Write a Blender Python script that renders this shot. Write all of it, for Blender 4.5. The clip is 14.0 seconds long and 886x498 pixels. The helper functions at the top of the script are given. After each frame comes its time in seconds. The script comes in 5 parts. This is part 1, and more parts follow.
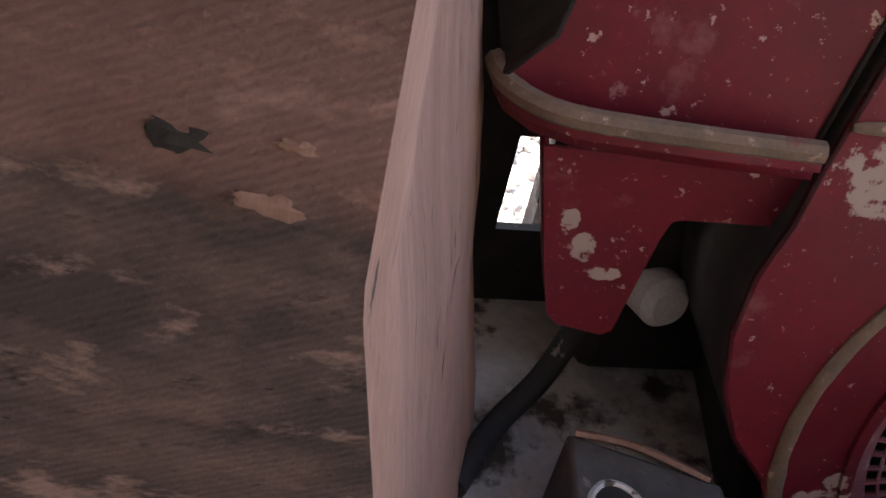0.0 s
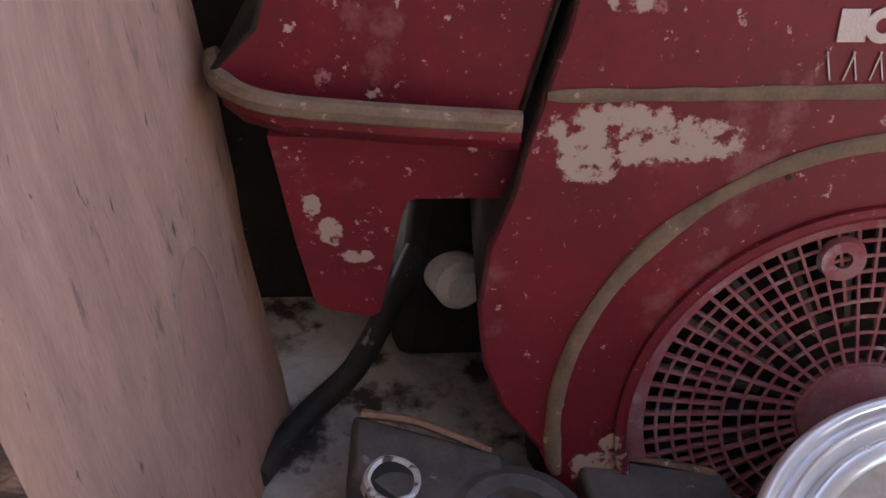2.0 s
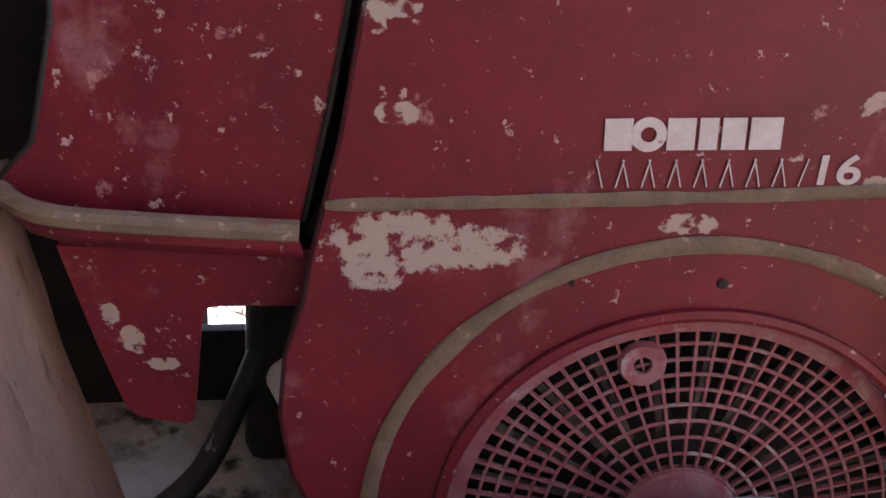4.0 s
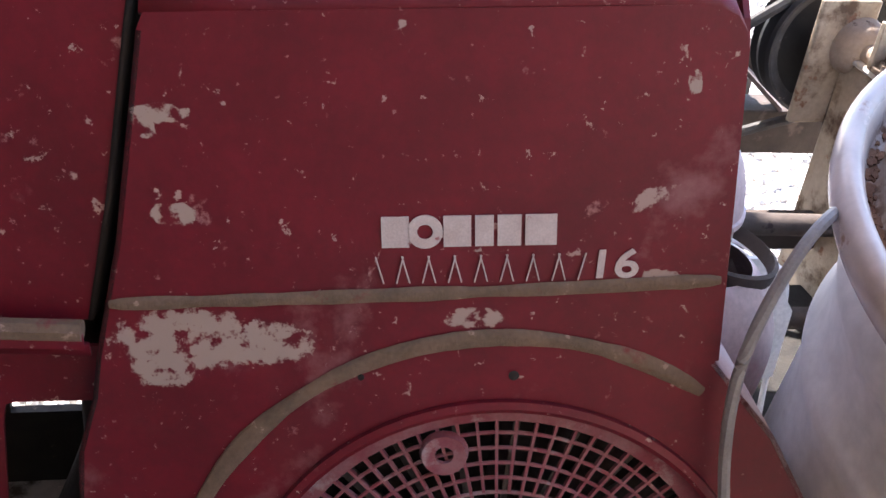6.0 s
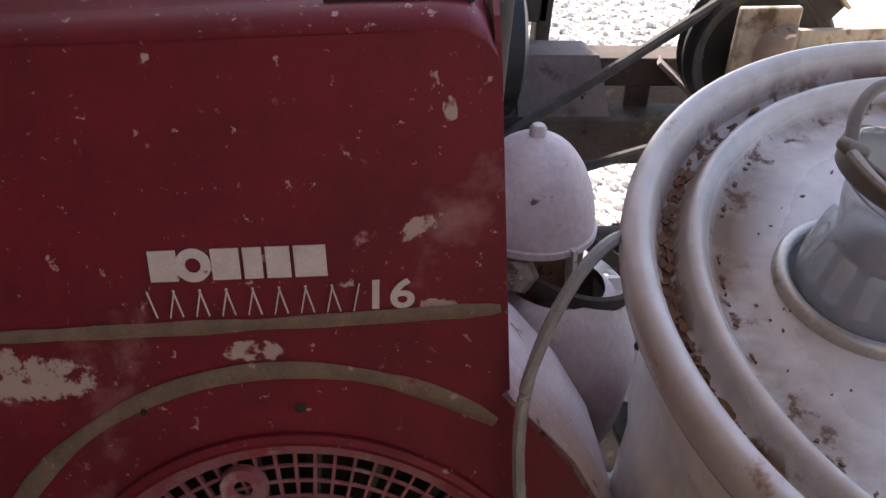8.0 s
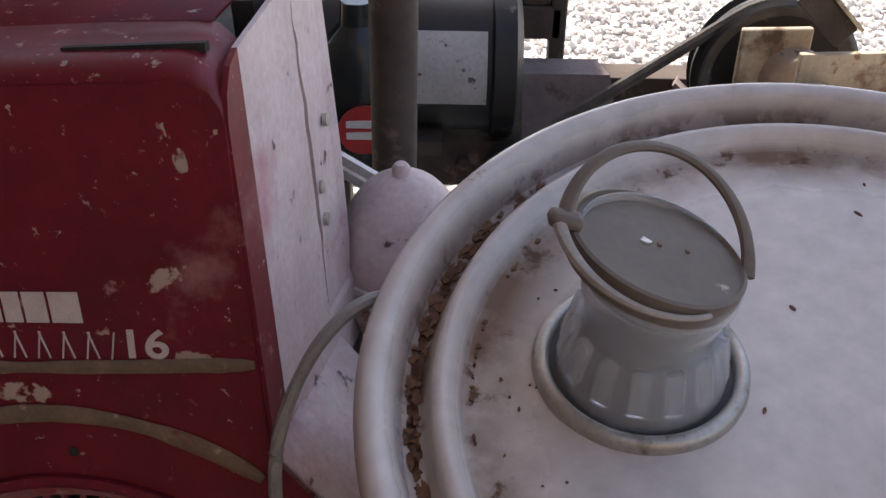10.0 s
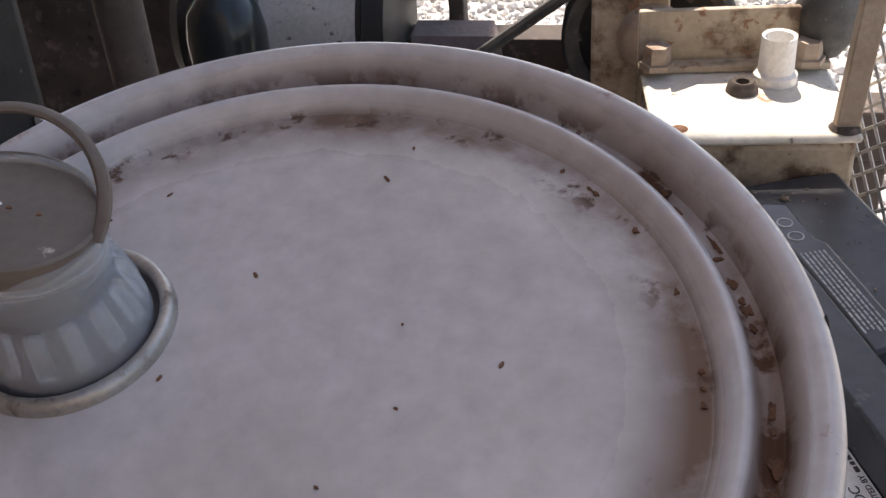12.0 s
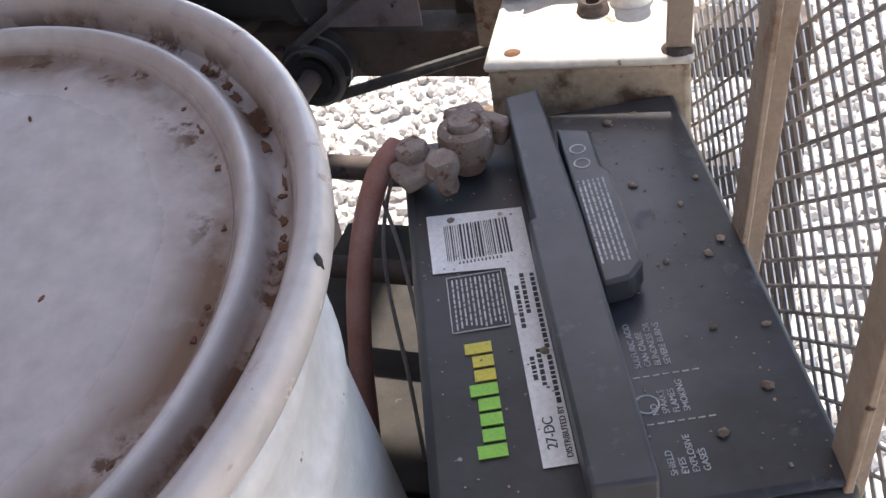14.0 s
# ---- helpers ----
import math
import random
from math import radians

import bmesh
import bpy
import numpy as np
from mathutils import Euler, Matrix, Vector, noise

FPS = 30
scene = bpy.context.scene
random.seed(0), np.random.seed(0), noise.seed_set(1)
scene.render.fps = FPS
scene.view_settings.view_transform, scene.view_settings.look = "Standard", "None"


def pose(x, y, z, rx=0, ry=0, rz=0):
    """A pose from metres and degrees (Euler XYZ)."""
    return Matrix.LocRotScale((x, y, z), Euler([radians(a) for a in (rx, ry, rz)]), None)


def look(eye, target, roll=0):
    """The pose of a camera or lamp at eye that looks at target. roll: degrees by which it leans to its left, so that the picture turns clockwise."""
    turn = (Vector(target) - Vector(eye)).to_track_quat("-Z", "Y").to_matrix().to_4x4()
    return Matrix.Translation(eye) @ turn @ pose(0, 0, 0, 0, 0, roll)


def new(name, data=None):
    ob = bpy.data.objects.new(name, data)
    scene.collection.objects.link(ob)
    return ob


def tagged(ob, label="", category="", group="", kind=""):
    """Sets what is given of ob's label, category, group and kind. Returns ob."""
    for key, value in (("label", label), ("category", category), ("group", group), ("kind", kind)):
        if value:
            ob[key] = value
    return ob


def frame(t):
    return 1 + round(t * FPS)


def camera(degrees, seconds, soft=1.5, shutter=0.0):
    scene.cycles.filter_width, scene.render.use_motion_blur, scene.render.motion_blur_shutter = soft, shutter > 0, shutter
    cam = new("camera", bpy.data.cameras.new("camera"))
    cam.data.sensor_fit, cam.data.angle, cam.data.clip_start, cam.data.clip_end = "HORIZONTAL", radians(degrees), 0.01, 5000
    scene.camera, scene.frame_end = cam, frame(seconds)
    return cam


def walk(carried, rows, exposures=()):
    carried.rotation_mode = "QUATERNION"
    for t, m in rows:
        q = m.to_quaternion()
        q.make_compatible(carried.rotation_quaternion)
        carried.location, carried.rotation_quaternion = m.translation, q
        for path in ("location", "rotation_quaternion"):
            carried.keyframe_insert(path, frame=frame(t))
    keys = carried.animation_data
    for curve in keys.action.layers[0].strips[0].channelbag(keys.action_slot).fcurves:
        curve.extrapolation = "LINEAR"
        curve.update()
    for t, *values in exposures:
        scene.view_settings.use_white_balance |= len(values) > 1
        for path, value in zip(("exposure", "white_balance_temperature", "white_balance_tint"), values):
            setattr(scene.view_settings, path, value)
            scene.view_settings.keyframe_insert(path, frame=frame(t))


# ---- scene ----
cam = camera(45.0, 14.0)
PATH = [
    (0, (-0.064, 0.016, 1.011), (0.34, 1.479, -0.291), 13.5),
    (0.5, (-0.04, 0.007, 1.018), (0.418, 1.418, -0.323), 12.9),
    (1, (-0.002, -0.006, 1.023), (0.41, 1.434, -0.302), 10.7),
    (1.5, (0.022, -0.018, 1.025), (0.403, 1.452, -0.277), 8.9),
    (2, (0.038, -0.023, 1.027), (0.428, 1.471, -0.244), 8.9),
    (2.5, (0.068, -0.031, 1.032), (0.468, 1.49, -0.203), 8.1),
    (2.7, (0.08, -0.031, 1.035), (0.462, 1.497, -0.197), 7.9),
    (4.8, (0.144, -0.036, 1.056), (0.529, 1.598, -0.032), 7.7),
    (5, (0.151, -0.033, 1.062), (0.547, 1.6, -0.024), 7.8),
    (5.5, (0.175, -0.033, 1.066), (0.568, 1.607, -0.009), 7.8),
    (6, (0.2, -0.036, 1.072), (0.603, 1.6, -0.006), 7.3),
    (6.5, (0.217, -0.038, 1.077), (0.616, 1.606, 0.01), 7.0),
    (7, (0.237, -0.042, 1.077), (0.626, 1.614, 0.026), 6.6),
    (7.5, (0.266, -0.041, 1.083), (0.644, 1.61, 0.018), 5.9),
    (7.7, (0.281, -0.042, 1.084), (0.646, 1.608, 0.015), 5.6),
    (9.8, (0.43, -0.041, 1.095), (0.455, 1.653, 0.032), 0.7),
    (10, (0.454, -0.027, 1.101), (0.473, 1.649, 0.009), 1.3),
    (10.5, (0.5, -0.026, 1.087), (0.423, 1.613, -0.058), -0.9),
    (11, (0.554, -0.018, 1.084), (0.404, 1.619, -0.056), -1.8),
    (11.5, (0.622, -0.012, 1.09), (0.379, 1.621, -0.039), -2.0),
    (12, (0.709, -0.002, 1.091), (0.391, 1.613, -0.046), -4.3),
    (12.5, (0.774, 0.006, 1.087), (0.383, 1.605, -0.048), -5.3),
    (13, (0.829, 0.014, 1.084), (0.402, 1.603, -0.053), -5.9),
    (13.5, (0.879, 0.021, 1.079), (0.404, 1.59, -0.067), -8.1),
    (14, (0.906, 0.035, 1.082), (0.324, 1.498, -0.151), -10.8),
]
walk(cam, [(t, look(eye, target, roll)) for t, eye, target, roll in PATH],
     [(0.0, 2.62, 6800, 15), (2.7, 2.88, 6750, 16), (5.0, 2.85, 6300, 18), (7.5, 1.98, 6850, 16), (10.0, 1.42, 7300, 16), (12.0, 1.22, 7300, 15), (13.0, 1.45, 7000, 14), (14.0, 1.54, 6900, 14)])

# ---- world and sun ----
SUN_EL, SUN_AZ = 56.0, -10.0     # degrees up; degrees from +y towards +x
world = bpy.data.worlds.new("world")
scene.world = world
world.use_nodes = True
wn = world.node_tree
sky = wn.nodes.new("ShaderNodeTexSky")
sky.sky_type, sky.sun_disc = "NISHITA", False
sky.sun_elevation, sky.sun_rotation = radians(SUN_EL), radians(SUN_AZ)
wn.links.new(sky.outputs[0], wn.nodes["Background"].inputs[0])
wn.nodes["Background"].inputs[1].default_value = 0.13
sun = new("sun", bpy.data.lights.new("sun", "SUN"))
sun.data.energy, sun.data.angle, sun.data.color = 4.0, radians(0.6), (1.0, 0.95, 0.88)
sd = Vector((math.sin(radians(SUN_AZ)) * math.cos(radians(SUN_EL)), math.cos(radians(SUN_AZ)) * math.cos(radians(SUN_EL)), math.sin(radians(SUN_EL))))
sun.matrix_world = look(sd * 20, (0, 0, 0))


# ---- materials ----
def mat(name, col, col2=None, scale=30.0, rough=0.6, metal=0.0, bump=0.15, bscale=None, layers=(), stretch=(1, 1, 1), rand=0.0, blobs=(), blob_col=(0.40, 0.31, 0.26), rings=()):
    """col and col2 mix in patches; layers: (noise scale, threshold, softness, colour, roughness) stains on top; blobs: (axis pair x, z, half sizes) worn patches with ragged edges."""
    m = bpy.data.materials.new(name)
    m.use_nodes = True
    nt = m.node_tree
    n, l = nt.nodes, nt.links
    b = n["Principled BSDF"]
    tc = n.new("ShaderNodeTexCoord")
    mp = n.new("ShaderNodeMapping")
    mp.inputs["Scale"].default_value = stretch
    l.new(tc.outputs["Object"], mp.inputs[0])
    vec = mp.outputs[0]

    def noise_tex(sc, detail=6.0, rgh=0.6, v=None):
        t = n.new("ShaderNodeTexNoise")
        t.inputs["Scale"].default_value, t.inputs["Detail"].default_value, t.inputs["Roughness"].default_value = sc, detail, rgh
        l.new(v or vec, t.inputs["Vector"])
        return t.outputs["Fac"]

    def ramp(f, lo, hi):
        r = n.new("ShaderNodeMapRange")
        r.inputs[1].default_value, r.inputs[2].default_value = lo, hi
        l.new(f, r.inputs[0])
        return r.outputs[0]

    def mix(f, a, bb):
        x = n.new("ShaderNodeMix")
        x.data_type = "RGBA"
        l.new(f, x.inputs[0])
        for sock, v in ((x.inputs[6], a), (x.inputs[7], bb)):
            if isinstance(v, tuple):
                sock.default_value = (*v, 1)
            else:
                l.new(v, sock)
        return x.outputs[2]

    def mixf(f, a, bb):
        x = n.new("ShaderNodeMix")
        l.new(f, x.inputs[0])
        for sock, v in ((x.inputs[2], a), (x.inputs[3], bb)):
            if isinstance(v, (int, float)):
                sock.default_value = v
            else:
                l.new(v, sock)
        return x.outputs[0]

    c = mix(ramp(noise_tex(scale), 0.35, 0.65), col, col2 or tuple(min(1, v * 1.25) for v in col))
    fine = noise_tex(scale * 9, 4)
    dark = n.new("ShaderNodeMix")
    dark.data_type, dark.blend_type = "RGBA", "MULTIPLY"
    dark.inputs[0].default_value = 0.35
    g = n.new("ShaderNodeMapRange")
    g.inputs[1].default_value, g.inputs[2].default_value, g.inputs[3].default_value = 0.3, 0.7, 0.6
    g.inputs[4].default_value = 1.25
    l.new(fine, g.inputs[0])
    l.new(c, dark.inputs[6])
    l.new(g.outputs[0], dark.inputs[7])
    c = dark.outputs[2]
    r = mixf(fine, max(0.02, rough - 0.1), min(1.0, rough + 0.12))
    for sc, th, soft, lc, lr in layers:
        f = ramp(noise_tex(sc, 8, 0.65), th, th + soft)
        c, r = mix(f, c, lc), mixf(f, r, lr)
    if blobs:
        sep = n.new("ShaderNodeSeparateXYZ")
        l.new(vec, sep.inputs[0])
        wob = noise_tex(160, 6, 0.7)
        holes = ramp(noise_tex(120, 4, 0.6), 0.40, 0.47)
        total = None
        for bx, bz, hx, hz in blobs:
            terms = []
            for axis, cen, half in ((0, bx, hx), (2, bz, hz)):
                a = n.new("ShaderNodeMath")
                a.operation = "SUBTRACT"
                l.new(sep.outputs[axis], a.inputs[0])
                a.inputs[1].default_value = cen
                d = n.new("ShaderNodeMath")
                d.operation = "DIVIDE"
                l.new(a.outputs[0], d.inputs[0])
                d.inputs[1].default_value = half
                p = n.new("ShaderNodeMath")
                p.operation = "MULTIPLY"
                l.new(d.outputs[0], p.inputs[0])
                l.new(d.outputs[0], p.inputs[1])
                terms.append(p.outputs[0])
            s_ = n.new("ShaderNodeMath")
            l.new(terms[0], s_.inputs[0])
            l.new(terms[1], s_.inputs[1])
            w = n.new("ShaderNodeMath")
            w.operation = "MULTIPLY_ADD"
            l.new(wob, w.inputs[0])
            w.inputs[1].default_value = 2.5
            l.new(s_.outputs[0], w.inputs[2])
            f = ramp(w.outputs[0], 2.2, 2.0)
            if total is None:
                total = f
            else:
                mx = n.new("ShaderNodeMath")
                mx.operation = "MAXIMUM"
                l.new(total, mx.inputs[0])
                l.new(f, mx.inputs[1])
                total = mx.outputs[0]
        mm = n.new("ShaderNodeMath")
        mm.operation = "MULTIPLY"
        l.new(total, mm.inputs[0])
        l.new(holes, mm.inputs[1])
        c, r = mix(mm.outputs[0], c, blob_col), mixf(mm.outputs[0], r, 0.9)
    if rings:
        sep = n.new("ShaderNodeSeparateXYZ")
        l.new(vec, sep.inputs[0])
        xy = n.new("ShaderNodeCombineXYZ")
        l.new(sep.outputs[0], xy.inputs[0])
        l.new(sep.outputs[1], xy.inputs[1])
        ln = n.new("ShaderNodeVectorMath")
        ln.operation = "LENGTH"
        l.new(xy.outputs[0], ln.inputs[0])
        for r0, r1, r2, r3, sc, lo, hi, rc, rr in rings:
            up, dn_ = ramp(ln.outputs["Value"], r0, r1), ramp(ln.outputs["Value"], r3, r2)
            nz_ = ramp(noise_tex(sc, 8, 0.65), lo, hi)
            p = n.new("ShaderNodeMath")
            p.operation = "MULTIPLY"
            l.new(up, p.inputs[0])
            l.new(dn_, p.inputs[1])
            q = n.new("ShaderNodeMath")
            q.operation = "MULTIPLY"
            l.new(p.outputs[0], q.inputs[0])
            l.new(nz_, q.inputs[1])
            c, r = mix(q.outputs[0], c, rc), mixf(q.outputs[0], r, rr)
    if rand:
        oi = n.new("ShaderNodeNewGeometry")
        hsv = n.new("ShaderNodeHueSaturation")
        v = n.new("ShaderNodeMapRange")
        v.inputs[3].default_value, v.inputs[4].default_value = 1 - rand, 1 + rand
        l.new(oi.outputs["Random Per Island"], v.inputs[0])
        l.new(v.outputs[0], hsv.inputs["Value"])
        l.new(c, hsv.inputs["Color"])
        c = hsv.outputs[0]
    l.new(c, b.inputs["Base Color"])
    l.new(r, b.inputs["Roughness"])
    b.inputs["Metallic"].default_value = metal
    if bump:
        bp = n.new("ShaderNodeBump")
        bp.inputs["Strength"].default_value, bp.inputs["Distance"].default_value = bump, 0.002
        l.new(noise_tex(bscale or scale * 4, 8, 0.7), bp.inputs["Height"])
        l.new(bp.outputs[0], b.inputs["Normal"])
    return m


CHIPS = [(-0.078, -0.038, 0.030, 0.014), (-0.050, -0.040, 0.024, 0.010), (-0.088, -0.050, 0.014, 0.010), (0.036, -0.031, 0.012, 0.005), (-0.077, 0.015, 0.009, 0.005),
         (-0.080, 0.054, 0.012, 0.004), (-0.084, 0.050, 0.004, 0.006), (0.107, -0.015, 0.008, 0.004), (-0.193, -0.090, 0.006, 0.008), (-0.183, -0.104, 0.008, 0.004), (-0.200, -0.076, 0.004, 0.006),
         (0.115, 0.062, 0.003, 0.005), (-0.075, -0.205, 0.012, 0.010), (-0.066, -0.192, 0.008, 0.007)]
M_RED = mat("red_paint", (0.175, 0.0055, 0.017), (0.12, 0.004, 0.012), 22, 0.52, 0, 0.12, 90,
            layers=[(9, 0.60, 0.3, (0.19, 0.032, 0.036), 0.6), (75, 0.645, 0.03, (0.42, 0.29, 0.25), 0.9), (150, 0.635, 0.03, (0.42, 0.30, 0.26), 0.9), (14, 0.60, 0.12, (0.27, 0.11, 0.11), 0.75), (40, 0.64, 0.05, (0.36, 0.17, 0.16), 0.8), (16, 0.68, 0.02, (0.42, 0.3, 0.26), 0.9), (240, 0.65, 0.04, (0.34, 0.17, 0.16), 0.8)], blobs=CHIPS)
M_GRIME = mat("caked_dirt", (0.16, 0.115, 0.075), (0.22, 0.15, 0.10), 60, 0.95, 0, 0.6, 300, layers=[(120, 0.62, 0.05, (0.38, 0.27, 0.2), 0.95), (35, 0.6, 0.1, (0.2, 0.03, 0.03), 0.7)])
# Black grime; also stands for shade behind and under the engine tin.
M_DARK = mat("black_grime_and_shade", (0.012, 0.010, 0.009), (0.03, 0.025, 0.02), 40, 0.8, 0, 0.4, layers=[(90, 0.66, 0.05, (0.14, 0.1, 0.08), 0.9)])
M_SCREEN = mat("screen_paint", (0.26, 0.05, 0.07), (0.30, 0.14, 0.15), 60, 0.75, 0, 0.3, layers=[(50, 0.56, 0.1, (0.4, 0.3, 0.3), 0.9)])
M_DECK = mat("grey_deck_steel", (0.36, 0.355, 0.345), (0.48, 0.47, 0.45), 18, 0.5, 0.15, 0.4, layers=[(45, 0.6, 0.08, (0.60, 0.58, 0.56), 0.9), (28, 0.52, 0.1, (0.07, 0.055, 0.045), 0.9), (12, 0.54, 0.12, (0.15, 0.135, 0.12), 0.8), (110, 0.68, 0.03, (0.70, 0.68, 0.66), 0.9)])
M_CAST = mat("black_cast_iron", (0.075, 0.066, 0.06), (0.13, 0.115, 0.10), 50, 0.6, 0.4, 0.5, layers=[(70, 0.66, 0.05, (0.35, 0.30, 0.27), 0.8), (22, 0.62, 0.08, (0.10, 0.06, 0.04), 0.9)])
M_BAREEDGE = mat("copper_rust_edge", (0.36, 0.23, 0.17), (0.20, 0.11, 0.07), 60, 0.55, 0.5, 0.4, layers=[(160, 0.6, 0.05, (0.75, 0.6, 0.5), 0.5)])
M_BRIGHT = mat("worn_bright_steel", (0.55, 0.53, 0.49), (0.70, 0.68, 0.64), 80, 0.4, 0.4, 0.3, layers=[(90, 0.53, 0.06, (0.12, 0.09, 0.07), 0.8)])
DIRT_RINGS = [(0.108, 0.131, 0.1365, 0.1405, 13, 0.30, 0.56, (0.19, 0.12, 0.08), 0.8), (0.146, 0.151, 0.158, 0.164, 10, 0.32, 0.6, (0.24, 0.165, 0.125), 0.8),
              (0.149, 0.152, 0.157, 0.161, 42, 0.50, 0.56, (0.10, 0.045, 0.022), 0.95), (0.120, 0.130, 0.137, 0.139, 60, 0.56, 0.62, (0.12, 0.07, 0.045), 0.95), (0.163, 0.167, 0.176, 0.18, 40, 0.60, 0.68, (0.30, 0.2, 0.15), 0.8)]
M_WHITE = mat("white_enamel", (0.58, 0.535, 0.51), (0.53, 0.485, 0.46), 8, 0.18, 0, 0.06, 60,
              layers=[(6, 0.52, 0.4, (0.50, 0.435, 0.40), 0.26), (19, 0.62, 0.3, (0.47, 0.40, 0.36), 0.32), (210, 0.72, 0.02, (0.10, 0.07, 0.06), 0.9)], rings=DIRT_RINGS)
M_RUST = mat("brown_rust", (0.13, 0.055, 0.028), (0.20, 0.10, 0.055), 70, 0.95, 0, 0.6, layers=[(110, 0.58, 0.06, (0.05, 0.025, 0.018), 0.95)])
M_WALL = mat("pail_wall_white", (0.72, 0.71, 0.69), (0.64, 0.62, 0.60), 10, 0.35, 0, 0.05, 40, layers=[(60, 0.69, 0.02, (0.10, 0.07, 0.06), 0.9), (14, 0.62, 0.2, (0.48, 0.41, 0.36), 0.6)])
# Red engine side painted pale pink for sky glare; also the muffler's own paint.
M_GLAREMUFFLER = mat("side_glare_muffler_paint", (0.62, 0.53, 0.53), (0.54, 0.42, 0.43), 30, 0.6, 0, 0.2, layers=[(60, 0.64, 0.05, (0.12, 0.08, 0.07), 0.9), (13, 0.57, 0.15, (0.45, 0.20, 0.23), 0.6)])
M_GREYCAP = mat("grey_cap_plastic", (0.125, 0.098, 0.078), (0.155, 0.122, 0.098), 30, 0.6, 0, 0.05, layers=[(60, 0.68, 0.03, (0.5, 0.42, 0.35), 0.8)])
M_GREYLIP = mat("scuffed_cap_lip", (0.22, 0.185, 0.155), (0.30, 0.26, 0.22), 60, 0.45, 0, 0.05)
M_SEAL = mat("tin_ring", (0.50, 0.48, 0.44), (0.40, 0.37, 0.33), 60, 0.38, 0.65, 0.1, layers=[(60, 0.6, 0.1, (0.2, 0.16, 0.13), 0.7)])
M_BATT = mat("black_battery_case", (0.014, 0.015, 0.017), (0.034, 0.034, 0.038), 20, 0.45, 0, 0.08, 200, layers=[(11, 0.55, 0.3, (0.06, 0.058, 0.06), 0.7), (130, 0.68, 0.03, (0.34, 0.3, 0.27), 0.9), (60, 0.70, 0.02, (0.45, 0.40, 0.36), 0.9)])
M_BATT2 = mat("dusty_battery_cover", (0.024, 0.026, 0.031), (0.058, 0.061, 0.070), 16, 0.36, 0, 0.06, 200, layers=[(24, 0.56, 0.15, (0.03, 0.03, 0.034), 0.5), (48, 0.60, 0.1, (0.13, 0.13, 0.135), 0.7), (120, 0.69, 0.03, (0.36, 0.33, 0.3), 0.9), (45, 0.715, 0.02, (0.2, 0.12, 0.08), 0.9)])
M_LABEL = mat("white_label", (0.80, 0.79, 0.77), (0.74, 0.72, 0.69), 40, 0.5, 0, 0.03, layers=[(30, 0.66, 0.1, (0.5, 0.36, 0.2), 0.7), (90, 0.68, 0.03, (0.25, 0.2, 0.17), 0.8)])
M_PLATE = mat("dull_data_plate", (0.42, 0.41, 0.40), (0.50, 0.49, 0.48), 30, 0.55, 0.1, 0.03, layers=[(70, 0.62, 0.05, (0.14, 0.11, 0.10), 0.8), (150, 0.62, 0.05, (0.2, 0.19, 0.19), 0.7)])
M_INK = mat("black_ink", (0.02, 0.02, 0.02), (0.05, 0.05, 0.05), 60, 0.6, 0, 0)
M_PRINT = mat("faded_white_print", (0.62, 0.62, 0.60), (0.42, 0.42, 0.41), 150, 0.7, 0, 0)
M_DECAL = mat("cream_decal", (0.60, 0.53, 0.50), (0.52, 0.44, 0.41), 120, 0.7, 0, 0, layers=[(150, 0.66, 0.04, (0.3, 0.05, 0.05), 0.7)])
M_GREEN = mat("lime_print", (0.22, 0.55, 0.06), (0.30, 0.6, 0.08), 60, 0.5, 0, 0, layers=[(150, 0.66, 0.04, (0.3, 0.25, 0.2), 0.8)])
M_YELLOW = mat("yellow_print", (0.68, 0.55, 0.05), (0.55, 0.50, 0.07), 60, 0.5, 0, 0, layers=[(150, 0.64, 0.04, (0.3, 0.25, 0.2), 0.8)])
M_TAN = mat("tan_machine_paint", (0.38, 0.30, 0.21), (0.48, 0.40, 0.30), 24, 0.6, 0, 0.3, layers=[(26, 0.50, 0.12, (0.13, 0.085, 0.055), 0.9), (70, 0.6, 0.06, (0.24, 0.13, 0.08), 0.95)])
# Lit copy of the tan paint: sun on the top plate put into colour.
M_TANSUN = mat("worn_tan_paint_in_sun", (0.66, 0.60, 0.50), (0.74, 0.70, 0.62), 24, 0.6, 0, 0.25, layers=[(36, 0.63, 0.06, (0.28, 0.17, 0.1), 0.95), (80, 0.66, 0.05, (0.12, 0.08, 0.06), 0.95)])
M_RUSTSTEEL = mat("rusty_pale_steel", (0.33, 0.25, 0.19), (0.42, 0.34, 0.27), 30, 0.75, 0.1, 0.4, layers=[(22, 0.55, 0.12, (0.17, 0.08, 0.04), 0.9), (60, 0.62, 0.06, (0.07, 0.04, 0.03), 0.95)])
M_BEAM = mat("dark_rusty_beam", (0.055, 0.042, 0.036), (0.10, 0.078, 0.066), 20, 0.85, 0.1, 0.5, layers=[(35, 0.58, 0.1, (0.20, 0.155, 0.13), 0.95), (50, 0.62, 0.06, (0.03, 0.02, 0.018), 0.9)])
M_MAUVE = mat("mauve_dusty_steel", (0.16, 0.125, 0.12), (0.22, 0.18, 0.17), 30, 0.8, 0.1, 0.4, layers=[(40, 0.58, 0.1, (0.10, 0.065, 0.055), 0.9), (60, 0.66, 0.03, (0.03, 0.02, 0.018), 0.9)])
M_MESH = mat("grey_expanded_steel", (0.42, 0.40, 0.38), (0.55, 0.53, 0.51), 40, 0.5, 0.5, 0.2, layers=[(40, 0.62, 0.08, (0.14, 0.08, 0.05), 0.9)])
